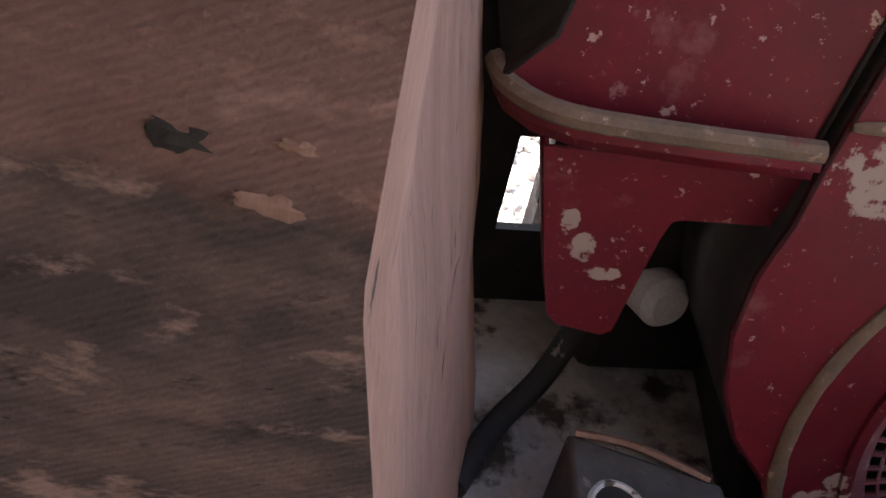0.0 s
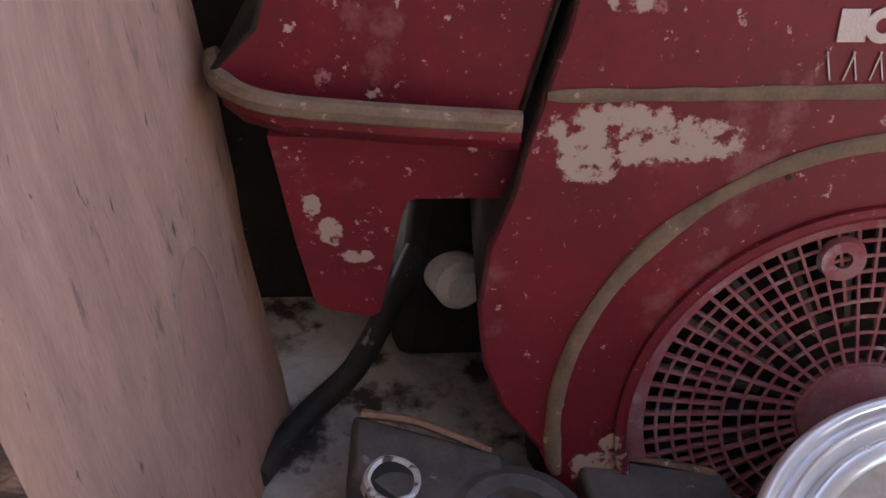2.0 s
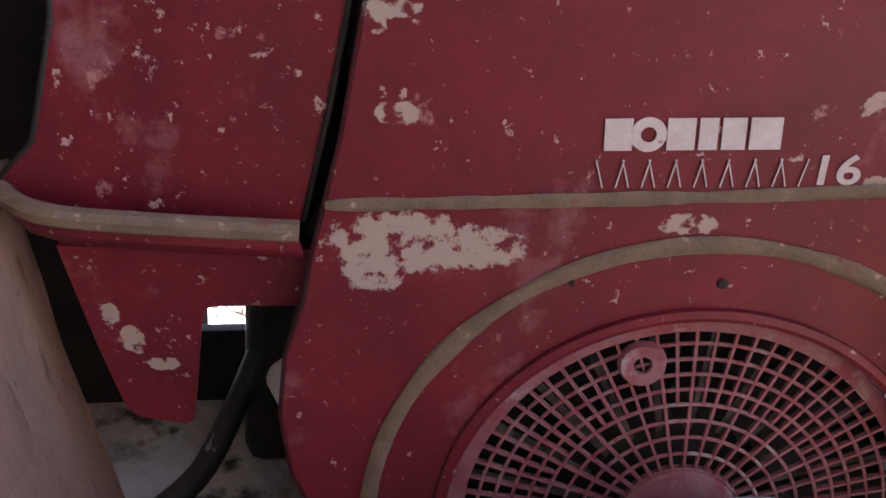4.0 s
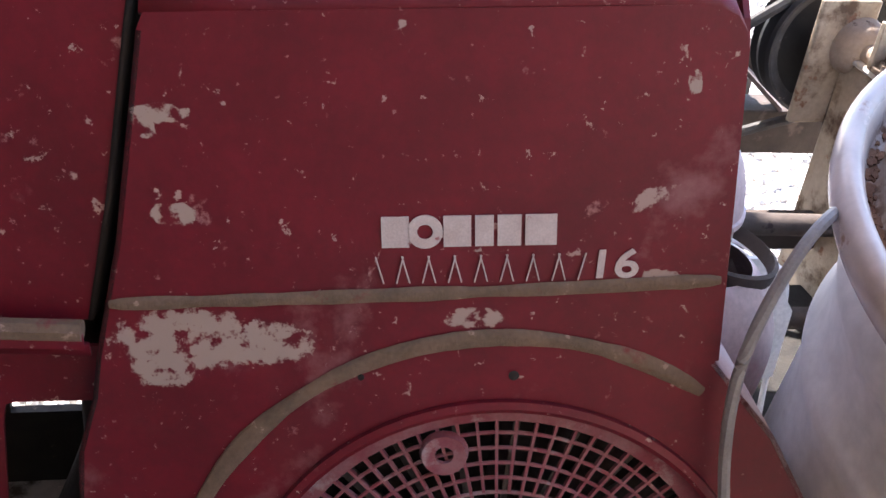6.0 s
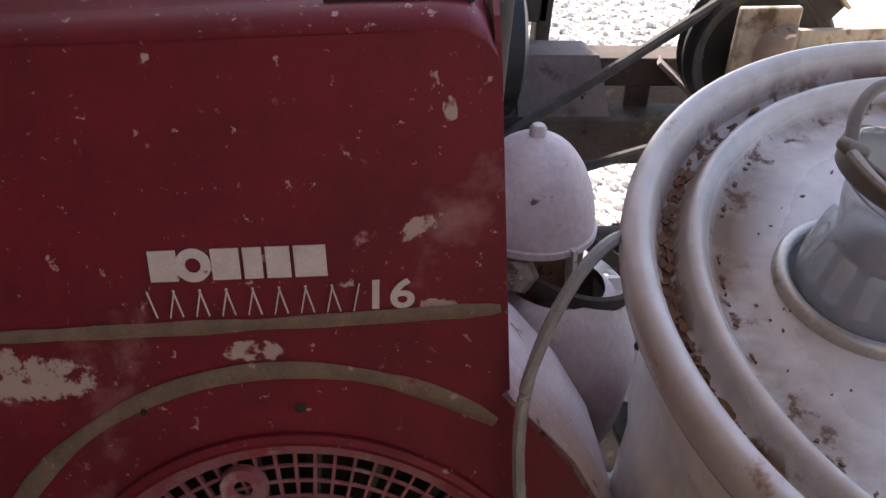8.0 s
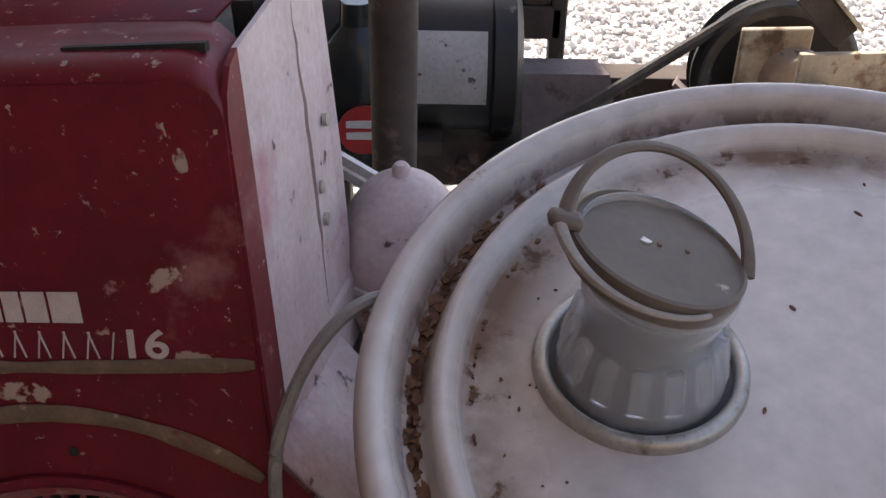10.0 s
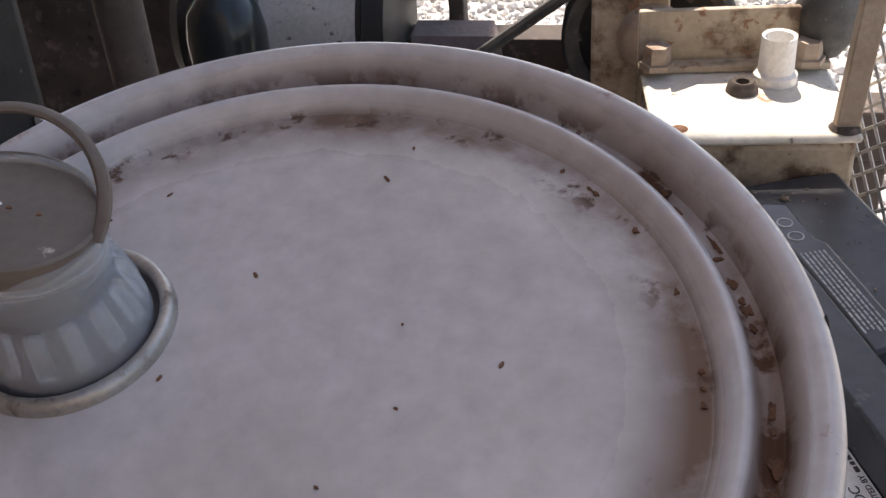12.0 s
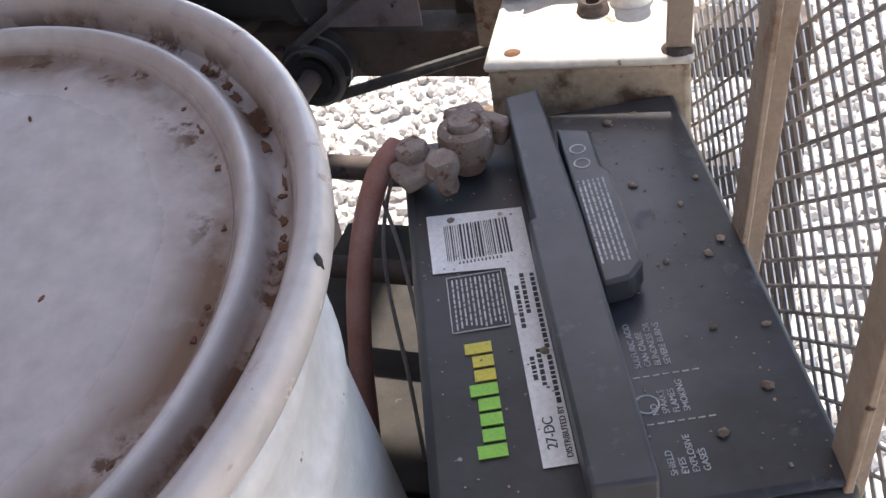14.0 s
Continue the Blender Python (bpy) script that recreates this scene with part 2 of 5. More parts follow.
M_RUBBER = mat("old_rubber", (0.05, 0.048, 0.046), (0.10, 0.095, 0.09), 50, 0.8, 0, 0.3, layers=[(70, 0.62, 0.06, (0.28, 0.26, 0.25), 0.9)])
M_HOSE = mat("black_hose", (0.014, 0.013, 0.013), (0.03, 0.028, 0.027), 60, 0.6, 0, 0.4, layers=[(65, 0.63, 0.04, (0.30, 0.29, 0.28), 0.9)])
M_CABLE = mat("grey_cable_sheath", (0.22, 0.21, 0.21), (0.30, 0.29, 0.28), 90, 0.5, 0, 0.1)
M_REDCABLE = mat("faded_red_cable", (0.30, 0.12, 0.085), (0.36, 0.18, 0.14), 60, 0.6, 0, 0.15, layers=[(80, 0.64, 0.06, (0.2, 0.14, 0.11), 0.9)])
M_LEAD = mat("corroded_lead", (0.30, 0.22, 0.18), (0.40, 0.32, 0.27), 110, 0.85, 0.2, 0.9, layers=[(120, 0.55, 0.08, (0.19, 0.085, 0.05), 0.95), (160, 0.62, 0.05, (0.62, 0.56, 0.5), 0.95)])
M_GLOSSBLACK = mat("black_gloss_paint", (0.010, 0.010, 0.011), (0.022, 0.022, 0.024), 25, 0.5, 0, 0.1, layers=[(50, 0.64, 0.06, (0.2, 0.18, 0.17), 0.9)])
M_REDLABEL = mat("red_label", (0.50, 0.03, 0.03), (0.42, 0.03, 0.03), 60, 0.5, 0, 0)
M_GRAVEL = mat("pale_gravel", (0.52, 0.49, 0.46), (0.64, 0.61, 0.57), 40, 0.9, 0, 0.4, rand=0.35)
M_CRUMB = mat("dirt_crumbs", (0.24, 0.17, 0.12), (0.36, 0.29, 0.23), 200, 0.95, 0, 0.4, rand=0.6)
M_GROUND = mat("gravel_ground", (0.52, 0.49, 0.45), (0.62, 0.59, 0.55), 3, 0.95, 0, 0.8, 40, layers=[(45, 0.55, 0.08, (0.24, 0.21, 0.19), 0.95)])
M_ROOF = mat("roof_boards", (0.20, 0.15, 0.11), (0.28, 0.22, 0.17), 6, 0.85, 0, 0.4)
M_CAN = mat("tin_can_rim", (0.80, 0.78, 0.76), (0.74, 0.71, 0.68), 3, 0.22, 0.6, 0.02, layers=[(60, 0.70, 0.02, (0.3, 0.2, 0.15), 0.8)])
M_CANLID = mat("dull_tin_lid", (0.36, 0.29, 0.22), (0.44, 0.37, 0.29), 25, 0.45, 0.5, 0.1, layers=[(30, 0.6, 0.12, (0.25, 0.17, 0.11), 0.7)])


def glass(name, col, rough, ior=1.45, alpha=1.0):
    m = bpy.data.materials.new(name)
    m.use_nodes = True
    b = m.node_tree.nodes["Principled BSDF"]
    b.inputs["Base Color"].default_value = (*col, 1)
    b.inputs["Roughness"].default_value = rough
    b.inputs["IOR"].default_value = ior
    b.inputs["Transmission Weight"].default_value = alpha
    return m


M_POLY = glass("cloudy_polythene", (0.92, 0.94, 0.96), 0.22, 1.2, 0.82)
M_BOTTLE = glass("dark_bottle_plastic", (0.05, 0.06, 0.06), 0.15, 1.45, 0.5)


WET = 0.872     # height to which the timber is dark and wet


def wood_mat(name, a, b_, saw=0.0, face=False):
    """Rough timber: long grain, saw marks across it where saw > 0, and weathering in patches."""
    if face:
        m = mat(name, a, b_, 30, 0.9, 0, 0.7, 160, stretch=(1.0, 1.0, 1.9),
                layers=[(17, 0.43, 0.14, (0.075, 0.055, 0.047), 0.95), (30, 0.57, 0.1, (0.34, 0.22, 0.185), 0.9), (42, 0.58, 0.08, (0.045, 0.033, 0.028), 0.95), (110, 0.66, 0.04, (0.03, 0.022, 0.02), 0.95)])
    else:
        m = mat(name, a, b_, 9, 0.85, 0, 0.5, 60, stretch=(8, 8, 0.9),
                layers=[(6.0, 0.57, 0.15, (0.20, 0.125, 0.10), 0.9), (11, 0.60, 0.08, (0.15, 0.085, 0.065), 0.9), (24, 0.64, 0.05, (0.06, 0.04, 0.033), 0.9), (5, 0.60, 0.2, (0.42, 0.31, 0.27), 0.9)])
    if saw:
        nt = m.node_tree
        n, l = nt.nodes, nt.links
        tc = n.new("ShaderNodeTexCoord")
        sep = n.new("ShaderNodeSeparateXYZ")
        l.new(tc.outputs["Object"], sep.inputs[0])
        nz_ = n.new("ShaderNodeTexNoise")
        nz_.inputs["Scale"].default_value, nz_.inputs["Detail"].default_value = 26, 6
        l.new(tc.outputs["Object"], nz_.inputs["Vector"])
        lift = n.new("ShaderNodeMath")
        lift.operation, lift.inputs[1].default_value = "MULTIPLY_ADD", 0.045
        l.new(nz_.outputs["Fac"], lift.inputs[0])
        l.new(sep.outputs[2], lift.inputs[2])
        edge = n.new("ShaderNodeMapRange")
        edge.inputs[1].default_value, edge.inputs[2].default_value, edge.inputs[4].default_value = WET - 0.006 + 0.0225, WET + 0.006 + 0.0225, 0.5
        l.new(lift.outputs[0], edge.inputs[0])
        bare = n.new("ShaderNodeMix")
        bare.data_type = "RGBA"
        bare.inputs[7].default_value = (0.32, 0.165, 0.135, 1)
        l.new(edge.outputs[0], bare.inputs[0])
        l.new(n["Principled BSDF"].inputs["Base Color"].links[0].from_socket, bare.inputs[6])
        l.new(bare.outputs[2], n["Principled BSDF"].inputs["Base Color"])
        mp = n.new("ShaderNodeMapping")
        mp.inputs["Rotation"].default_value = (0, radians(28), 0)
        l.new(tc.outputs["Object"], mp.inputs[0])
        w = n.new("ShaderNodeTexWave")
        w.bands_direction = "Z"
        w.inputs["Scale"].default_value, w.inputs["Distortion"].default_value, w.inputs["Detail"].default_value = 130, 2.5, 3
        w.inputs["Detail Scale"].default_value = 3
        l.new(mp.outputs[0], w.inputs["Vector"])
        old = [x for x in n if x.type == "BUMP"][0]
        bp = n.new("ShaderNodeBump")
        bp.inputs["Strength"].default_value, bp.inputs["Distance"].default_value = saw, 0.0011
        l.new(w.outputs["Fac"], bp.inputs["Height"])
        l.new(old.outputs[0], bp.inputs["Normal"])
        l.new(bp.outputs[0], n["Principled BSDF"].inputs["Normal"])
    return m


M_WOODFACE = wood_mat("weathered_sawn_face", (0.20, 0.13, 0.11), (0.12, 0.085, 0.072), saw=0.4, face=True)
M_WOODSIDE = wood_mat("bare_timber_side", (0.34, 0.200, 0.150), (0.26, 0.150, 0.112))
M_KNOT = wood_mat("timber_knot", (0.30, 0.17, 0.13), (0.24, 0.135, 0.105))


# ---- mesh helpers ----
def obj(name, bm, material, parent=None, label="", smooth=True, bevel=0.0, solid=0.0, crease=38):
    me = bpy.data.meshes.new(name)
    bmesh.ops.recalc_face_normals(bm, faces=bm.faces)
    bm.to_mesh(me)
    bm.free()
    if smooth:
        for p in me.polygons:
            p.use_smooth = True
        me.set_sharp_from_angle(angle=radians(crease))
    me.materials.append(material)
    ob = new(name, me)
    ob.parent = parent
    if label:
        ob["label"] = label
    if solid:
        md = ob.modifiers.new("thickness", "SOLIDIFY")
        md.thickness, md.offset = solid, -1
    if bevel:
        md = ob.modifiers.new("edges", "BEVEL")
        md.width, md.segments, md.limit_method = bevel, 2, "ANGLE"
        md.harden_normals = False
    return ob


def part(name, bm, material, parent, label="", **kw):
    return obj(name, bm, material, parent, label, **kw)


def thing(name, m, label, category, group=""):
    ob = new(name)
    ob.matrix_world = m
    ob.empty_display_size = 0.02
    return tagged(ob, label, category, group)


def box(bm, x0, x1, y0, y1, z0, z1, m=None):
    vs = [bm.verts.new((x, y, z)) for x in (x0, x1) for y in (y0, y1) for z in (z0, z1)]
    for f in ((0, 1, 3, 2), (4, 6, 7, 5), (0, 4, 5, 1), (2, 3, 7, 6), (0, 2, 6, 4), (1, 5, 7, 3)):
        bm.faces.new([vs[i] for i in f])
    if m:
        bmesh.ops.transform(bm, matrix=m, verts=vs)
    return bm


def boxes(*args, m=None):
    bm = bmesh.new()
    for a in args:
        box(bm, *a, m=m)
    return bm


def lathe(profile, seg=48, m=None, bm=None, closed=False, wob=0.0):
    """Turns (radius, height) pairs round z; a radius of 0 closes the end."""
    bm = bm or bmesh.new()
    rings = []
    made = []
    for r, z in profile:
        if r < 1e-6:
            v = bm.verts.new((0, 0, z))
            rings.append([v] * seg)
            made.append(v)
        else:
            ring = []
            for i in range(seg):
                a = 2 * math.pi * i / seg
                rr = r * (1 + wob * noise.noise((math.cos(a) * 2, math.sin(a) * 2, z * 20)))
                ring.append(bm.verts.new((rr * math.cos(a), rr * math.sin(a), z)))
            rings.append(ring)
            made += ring
    pairs = list(zip(rings, rings[1:])) + ([(rings[-1], rings[0])] if closed else [])
    for a, b in pairs:
        for i in range(seg):
            j = (i + 1) % seg
            vs = []
            for v in (a[i], a[j], b[j], b[i]):
                if v not in vs:
                    vs.append(v)
            if len(vs) > 2:
                bm.faces.new(vs)
    if m:
        bmesh.ops.transform(bm, matrix=m, verts=made)
    return bm


def eased(profile, n=4):
    """The profile of a turned part with its bends rounded."""
    return [(max(p.x, 0.0), p.y) for p in smooth_path([(r, z, 0) for r, z in profile], n)]


def smooth_path(pts, n=10):
    """A Catmull-Rom line through pts."""
    pts = [Vector(p) for p in pts]
    pts = [2 * pts[0] - pts[1]] + pts + [2 * pts[-1] - pts[-2]]
    out = []
    for a, b, c, d in zip(pts, pts[1:], pts[2:], pts[3:]):
        for i in range(n):
            t = i / n
            out.append(0.5 * (2 * b + (c - a) * t + (2 * a - 5 * b + 4 * c - d) * t * t + (3 * b - a - 3 * c + d) * t ** 3))
    return out + [pts[-2]]


def sweep(pts, radius, seg=10, bm=None, closed=False, flat=1.0):
    bm = bm or bmesh.new()
    rings = []
    up = Vector((0.13, 0.21, 0.97)).normalized()
    k = len(pts)
    for i, p in enumerate(pts):
        p = Vector(p)
        a = Vector(pts[(i - 1) % k] if closed else pts[max(i - 1, 0)])
        b = Vector(pts[(i + 1) % k] if closed else pts[min(i + 1, k - 1)])
        d = (b - a).normalized()
        s = d.cross(up).normalized()
        u = s.cross(d)
        r = radius(i / (k - 1)) if callable(radius) else radius
        rings.append([bm.verts.new(p + (s * math.cos(w) + u * math.sin(w) * flat) * r) for w in (2 * math.pi * j / seg for j in range(seg))])
    for a, b in list(zip(rings, rings[1:])) + ([(rings[-1], rings[0])] if closed else []):
        for i in range(seg):
            bm.faces.new((a[i], a[(i + 1) % seg], b[(i + 1) % seg], b[i]))
    if not closed:
        bm.faces.new(rings[0])
        bm.faces.new(rings[-1][::-1])
    return bm


def plate(outline, hole=None, y=0.0, bm=None):
    """A flat sheet in the x-z plane inside outline, with a round hole (x, z, r)."""
    bm = bm or bmesh.new()
    edges = []
    loops = [[(x, z) for x, z in outline]]
    if hole:
        loops.append([(hole[0] + hole[2] * math.cos(2 * math.pi * i / 64), hole[1] + hole[2] * math.sin(2 * math.pi * i / 64)) for i in range(64)])
    for lp in loops:
        vs = [bm.verts.new((x, y, z)) for x, z in lp]
        edges += [bm.edges.new((a, b)) for a, b in zip(vs, vs[1:] + vs[:1])]
    bmesh.ops.triangle_fill(bm, edges=edges, use_beauty=True)
    return bm


def strip(pts, y0, y1, bm=None):
    """A sheet that stands on the line pts (x, z), from y0 to y1."""
    bm = bm or bmesh.new()
    a = [bm.verts.new((x, y0, z)) for x, z in pts]
    b = [bm.verts.new((x, y1, z)) for x, z in pts]
    for i in range(len(pts) - 1):
        bm.faces.new((a[i], a[i + 1], b[i + 1], b[i]))
    return bm


def prism(outline, z0, z1, bm=None):
    """A solid on the outline (x, y), from z0 to z1."""
    bm = bm or bmesh.new()
    a = [bm.verts.new((x, y, z0)) for x, y in outline]
    b = [bm.verts.new((x, y, z1)) for x, y in outline]
    k = len(outline)
    bm.faces.new(a[::-1])
    bm.faces.new(b)
    for i in range(k):
        bm.faces.new((a[i], a[(i + 1) % k], b[(i + 1) % k], b[i]))
    return bm


def arc(cx, cz, r, a0, a1, n=24):
    return [(cx + r * math.cos(radians(a0 + (a1 - a0) * i / n)), cz + r * math.sin(radians(a0 + (a1 - a0) * i / n))) for i in range(n + 1)]


def lettering(text, size, m, parent, material, name="lettering", extrude=0.0002, shear=0.0, bold=0.0):
    cu = bpy.data.curves.new(name, "FONT")
    cu.body, cu.size, cu.extrude, cu.shear, cu.offset = text, size, extrude, shear, bold
    tmp = bpy.data.objects.new(name, cu)
    scene.collection.objects.link(tmp)
    me = bpy.data.meshes.new_from_object(tmp.evaluated_get(bpy.context.evaluated_depsgraph_get()))
    bpy.data.objects.remove(tmp)
    me.transform(m)
    me.materials.clear()
    me.materials.append(material)
    ob = new(name, me)
    ob.parent = parent
    return ob


# ---- ground, unseen roof and walls ----
bm = bmesh.new()
g = [bm.verts.new(p) for p in ((-400, -400, 0), (400, -400, 0), (400, 400, 0), (-400, 400, 0))]
bm.faces.new(g)
tagged(obj("ground", bm, M_GROUND, smooth=False), "pale sunlit gravel yard", "ground", kind="structure")

# Unseen roof; its slabs are cut to shade the machine and let sky in.
roof = obj("roof", boxes((-0.95, 0.95, 0.80, 1.60, 2.25, 2.29), (-0.95, 0.42, 1.60, 2.60, 2.25, 2.29), (-0.95, 0.34, -0.80, 0.80, 2.25, 2.29)), M_ROOF, smooth=False)
tagged(roof, "unseen board roof of the open shed, cut to shape the shade", "roof", kind="structure")
# Unseen walls added to keep sky light off the engine front and left.
tagged(obj("shade_wall_west", boxes((-0.95, -0.87, -1.25, 1.30, 0.0, 2.25)), M_ROOF, smooth=False), "unseen dark board wall added to block light", "wall", kind="structure")
tagged(obj("shade_wall_south", boxes((-0.87, 1.30, -0.80, -0.72, 0.0, 2.05)), M_ROOF, smooth=False), "unseen dark board wall added to block light", "wall", kind="structure")


def stones(name, label, count, x0, x1, y0, y1, size, z):
    ico = bmesh.new()
    bmesh.ops.create_icosphere(ico, subdivisions=1, radius=1.0)
    base = np.array([v.co[:] for v in ico.verts])
    tri = np.array([[v.index for v in f.verts] for f in ico.faces])
    ico.free()
    rs = np.random.RandomState(7)
    vv, ff = [], []
    for i in range(count):
        s = size * rs.uniform(0.5, 1.35)
        sc = s * rs.uniform(0.55, 1.0, 3)
        p = base * (1 + rs.uniform(-0.22, 0.22, (len(base), 1)))
        q = np.array(Euler(rs.uniform(0, 6.28, 3)).to_matrix())
        p = (p * sc) @ q.T + np.array([rs.uniform(x0, x1), rs.uniform(y0, y1), z + sc.min() * 0.4])
        vv.append(p)
        ff.append(tri + i * len(base))
    me = bpy.data.meshes.new(name)
    me.from_pydata(np.concatenate(vv).tolist(), [], np.concatenate(ff).tolist())
    me.materials.append(M_GRAVEL)
    return tagged(new(name, me), label, "gravel", kind="stuff")


stones("gravel", "loose pale crushed stones in the yard", 14000, -0.5, 1.9, 0.95, 3.3, 0.0135, 0.0)

# ---- the machine's frame ----
frame_ob = thing("machine_frame", pose(0, 0, 0), "rusty welded steel frame that carries engine and gearbox", "frame")
part("deck_plate", boxes((-0.25, 0.445, -0.01, 0.47, 0.578, 0.588)), M_DECK, frame_ob, "stained grey steel deck plate", bevel=0.001)
part("deck_plate", boxes((0.464, 0.70, 0.10, 0.40, 0.505, 0.515)), M_BEAM, frame_ob, bevel=0.001)
# Infill added to hide the bright ground in the gap.
part("side_plate", boxes((0.60, 0.86, 0.145, 0.56, 0.4930, 0.5020)), M_BEAM, frame_ob, "dark dirty infill plate added between pail and battery", bevel=0.001)
part("battery_tray", boxes((-0.09, 0.10, -0.17, 0.17, 0, 0.012), m=pose(0.8155, 0.4405, 0.503, 0, 0, 19.2)), M_BEAM, frame_ob, bevel=0.001)


def channel(x0, x1, y0, y1, z0, z1, w=0.006):
    bm = prism([(y0, z0), (y1, z0), (y1, z0 + w), (y0 + w, z0 + w), (y0 + w, z1 - w), (y1, z1 - w), (y1, z1), (y0, z1)], x0, x1)
    for v in bm.verts:
        v.co = Vector((v.co.z, v.co.x, v.co.y))
    return bm


part("rail", channel(0.31, 0.93, 0.812, 0.850, 0.623, 0.668), M_BEAM, frame_ob, bevel=0.001)
part("rail", channel(0.525, 0.700, 0.840, 0.872, 0.690, 0.718, 0.004), M_BEAM, frame_ob, bevel=0.001)
part("rail", channel(0.31, 0.80, 1.02, 1.07, 0.55, 0.61), M_BEAM, frame_ob, bevel=0.001)
part("rail", channel(0.31, 0.90, 0.62, 0.66, 0.455, 0.505), M_BEAM, frame_ob, bevel=0.001)
part("rail", channel(-0.25, 0.445, 0.40, 0.44, 0.528, 0.5775), M_BEAM, frame_ob, bevel=0.001)
for x, y in ((-0.2, 0.16), (0.40, 0.16), (0.40, 0.42), (-0.2, 0.42)):
    part("deck_leg", boxes((x - 0.018, x + 0.018, y - 0.018, y + 0.018, 0.506 if y < 0.2 else 0.0, 0.5775 if y < 0.2 else 0.5275)), M_BEAM, frame_ob, bevel=0.001)
part("rail", channel(-0.25, 1.10, 0.10, 0.14, 0.455, 0.505), M_BEAM, frame_ob, bevel=0.001)
for x, y in ((0.34, 0.63), (0.88, 0.63), (-0.2, 0.12), (1.05, 0.12), (0.34, 1.04), (0.78, 1.04)):
    part("leg", boxes((x - 0.02, x + 0.02, y - 0.02, y + 0.02, 0.0, 0.55 if y > 0.9 else 0.455)), M_BEAM, frame_ob, bevel=0.002)
for x, y in ((0.34, 0.831), (0.91, 0.831)):
    part("leg", boxes((x - 0.02, x + 0.02, y - 0.018, y + 0.018, 0.0, 0.623)), M_BEAM, frame_ob, bevel=0.002)
for x in (0.545, 0.650):
    part("upright", boxes((x - 0.012, x + 0.012, 0.841, 0.846, 0.6685, 0.6895)), M_BEAM, frame_ob, bevel=0.001)
brace = prism([(-0.0095, -0.004), (0.0095, -0.004), (0.0095, 0.0), (-0.0095, 0.0)], 0, 0.078)
bmesh.ops.transform(brace, matrix=look((0.662, 0.838, 0.716), (0.716, 0.822, 0.671)) @ Matrix.Rotation(math.pi, 4, "X"), verts=brace.verts)
part("brace", brace, M_MAUVE, frame_ob, "dusty slanting flat brace", smooth=False)
gus = bmesh.new()
gv = [gus.verts.new(p) for p in ((0.530, 0.870, 0.7225), (0.598, 0.870, 0.7225), (0.606, 0.838, 0.7215), (0.616, 0.812, 0.6725), (0.530, 0.812, 0.6725), (0.530, 0.838, 0.7215))]
gus.faces.new((gv[0], gv[1], gv[2], gv[5]))
gus.faces.new((gv[5], gv[2], gv[3], gv[4]))
part("gusset_plate", gus, M_MAUVE, frame_ob, "mauve dusty bent gusset plate", smooth=False, solid=0.004)
part("motor_bracket", boxes((0.520, 0.566, 0.882, 0.905, 0.735, 0.765), (0.556, 0.570, 0.882, 0.905, 0.668, 0.790), (0.530, 0.556, 0.886, 0.900, 0.765, 0.790)), M_BEAM, frame_ob, "dark rusty bracket beside the motor", bevel=0.002)
# Added panel covers sunlit ground, standing for dark machinery there.
part("filler_panel", boxes((0.06, 0.36, 0.930, 0.936, 0.52, 1.05), (0.33, 0.36, 0.936, 0.950, 0.0, 1.05), (0.06, 0.09, 0.936, 0.950, 0.0, 1.05)), M_BEAM, frame_ob, "dark rusty filler panel added behind the motor", bevel=0.001)
# Added infill, coloured black so the sun does not brighten the gap.
part("gap_fill_plate", boxes((0.56, 0.735, 0.43, 0.70, 0.540, 0.546)), M_DARK, frame_ob, "black infill plate added to keep the gap dark", bevel=0.001)
for y, z in ((0.585, 0.60), (0.62, 0.665)):
    part("rod", sweep([(0.50, y, z), (0.73, y - 0.01, z)], 0.009, 10), M_BEAM, frame_ob)
part("cross_bar", boxes((0.60, 0.88, 0.700, 0.720, 0.585, 0.615)), M_BEAM, frame_ob, bevel=0.001)
for x, z in ((0.48, 0.648), (0.80, 0.645)):
    part("bolt", lathe([(0, 0.008), (0.006, 0.008), (0.007, 0.005), (0.007, 0)], 6, pose(x, 0.812, z, 90, 0, 0)), M_BEAM, frame_ob, smooth=False)

# ---- timber post ----
post = thing("timber_post", pose(0, 0, 0), "rough-sawn timber post, dark and weathered on its face", "post")


def post_line(z):
    """The corner and the far edge of the side face at the height z."""
    k = 0.85 - z
    return Vector((-0.028 + 0.17 * max(k, 0.0), 0.174, z)), Vector((0.022 + 0.19 * k, 0.352, z))


def sheet(fn, nu, nv, amp, seed):
    bm = bmesh.new()
    gr = []
    for j in range(nv + 1):
        row = []
        for i in range(nu + 1):
            p, nrm = fn(i / nu, j / nv)
            d = amp * min(1.0, (i / nu) * 7) * (noise.noise(p * 14 + Vector((seed, 0, 0))) + 0.5 * noise.noise(p * 45))
            row.append(bm.verts.new(p + nrm * d))
        gr.append(row)
    for j in range(nv):
        for i in range(nu):
            bm.faces.new((gr[j][i], gr[j][i + 1], gr[j + 1][i + 1], gr[j + 1][i]))
    return bm


def side_face(u, v):
    z = 0.0 + 1.35 * v
    a, b = post_line(z)
    # the arris is worn round
    p = a.lerp(b, u)
    n_ = Vector((0.95, -0.31, 0.0))
    p = p - Vector((0.007 * math.sin(math.pi * u), 0, 0))
    if u > 0.72:
        w = (u - 0.72) / 0.28
        p = p + Vector((-0.003 * w ** 2.5, 0.010 * w, 0))
    if u < 0.12:
        w = (0.12 - u) / 0.12
        p = p + Vector((-0.006 * w * w, 0.004 * w, 0))
    return p, n_


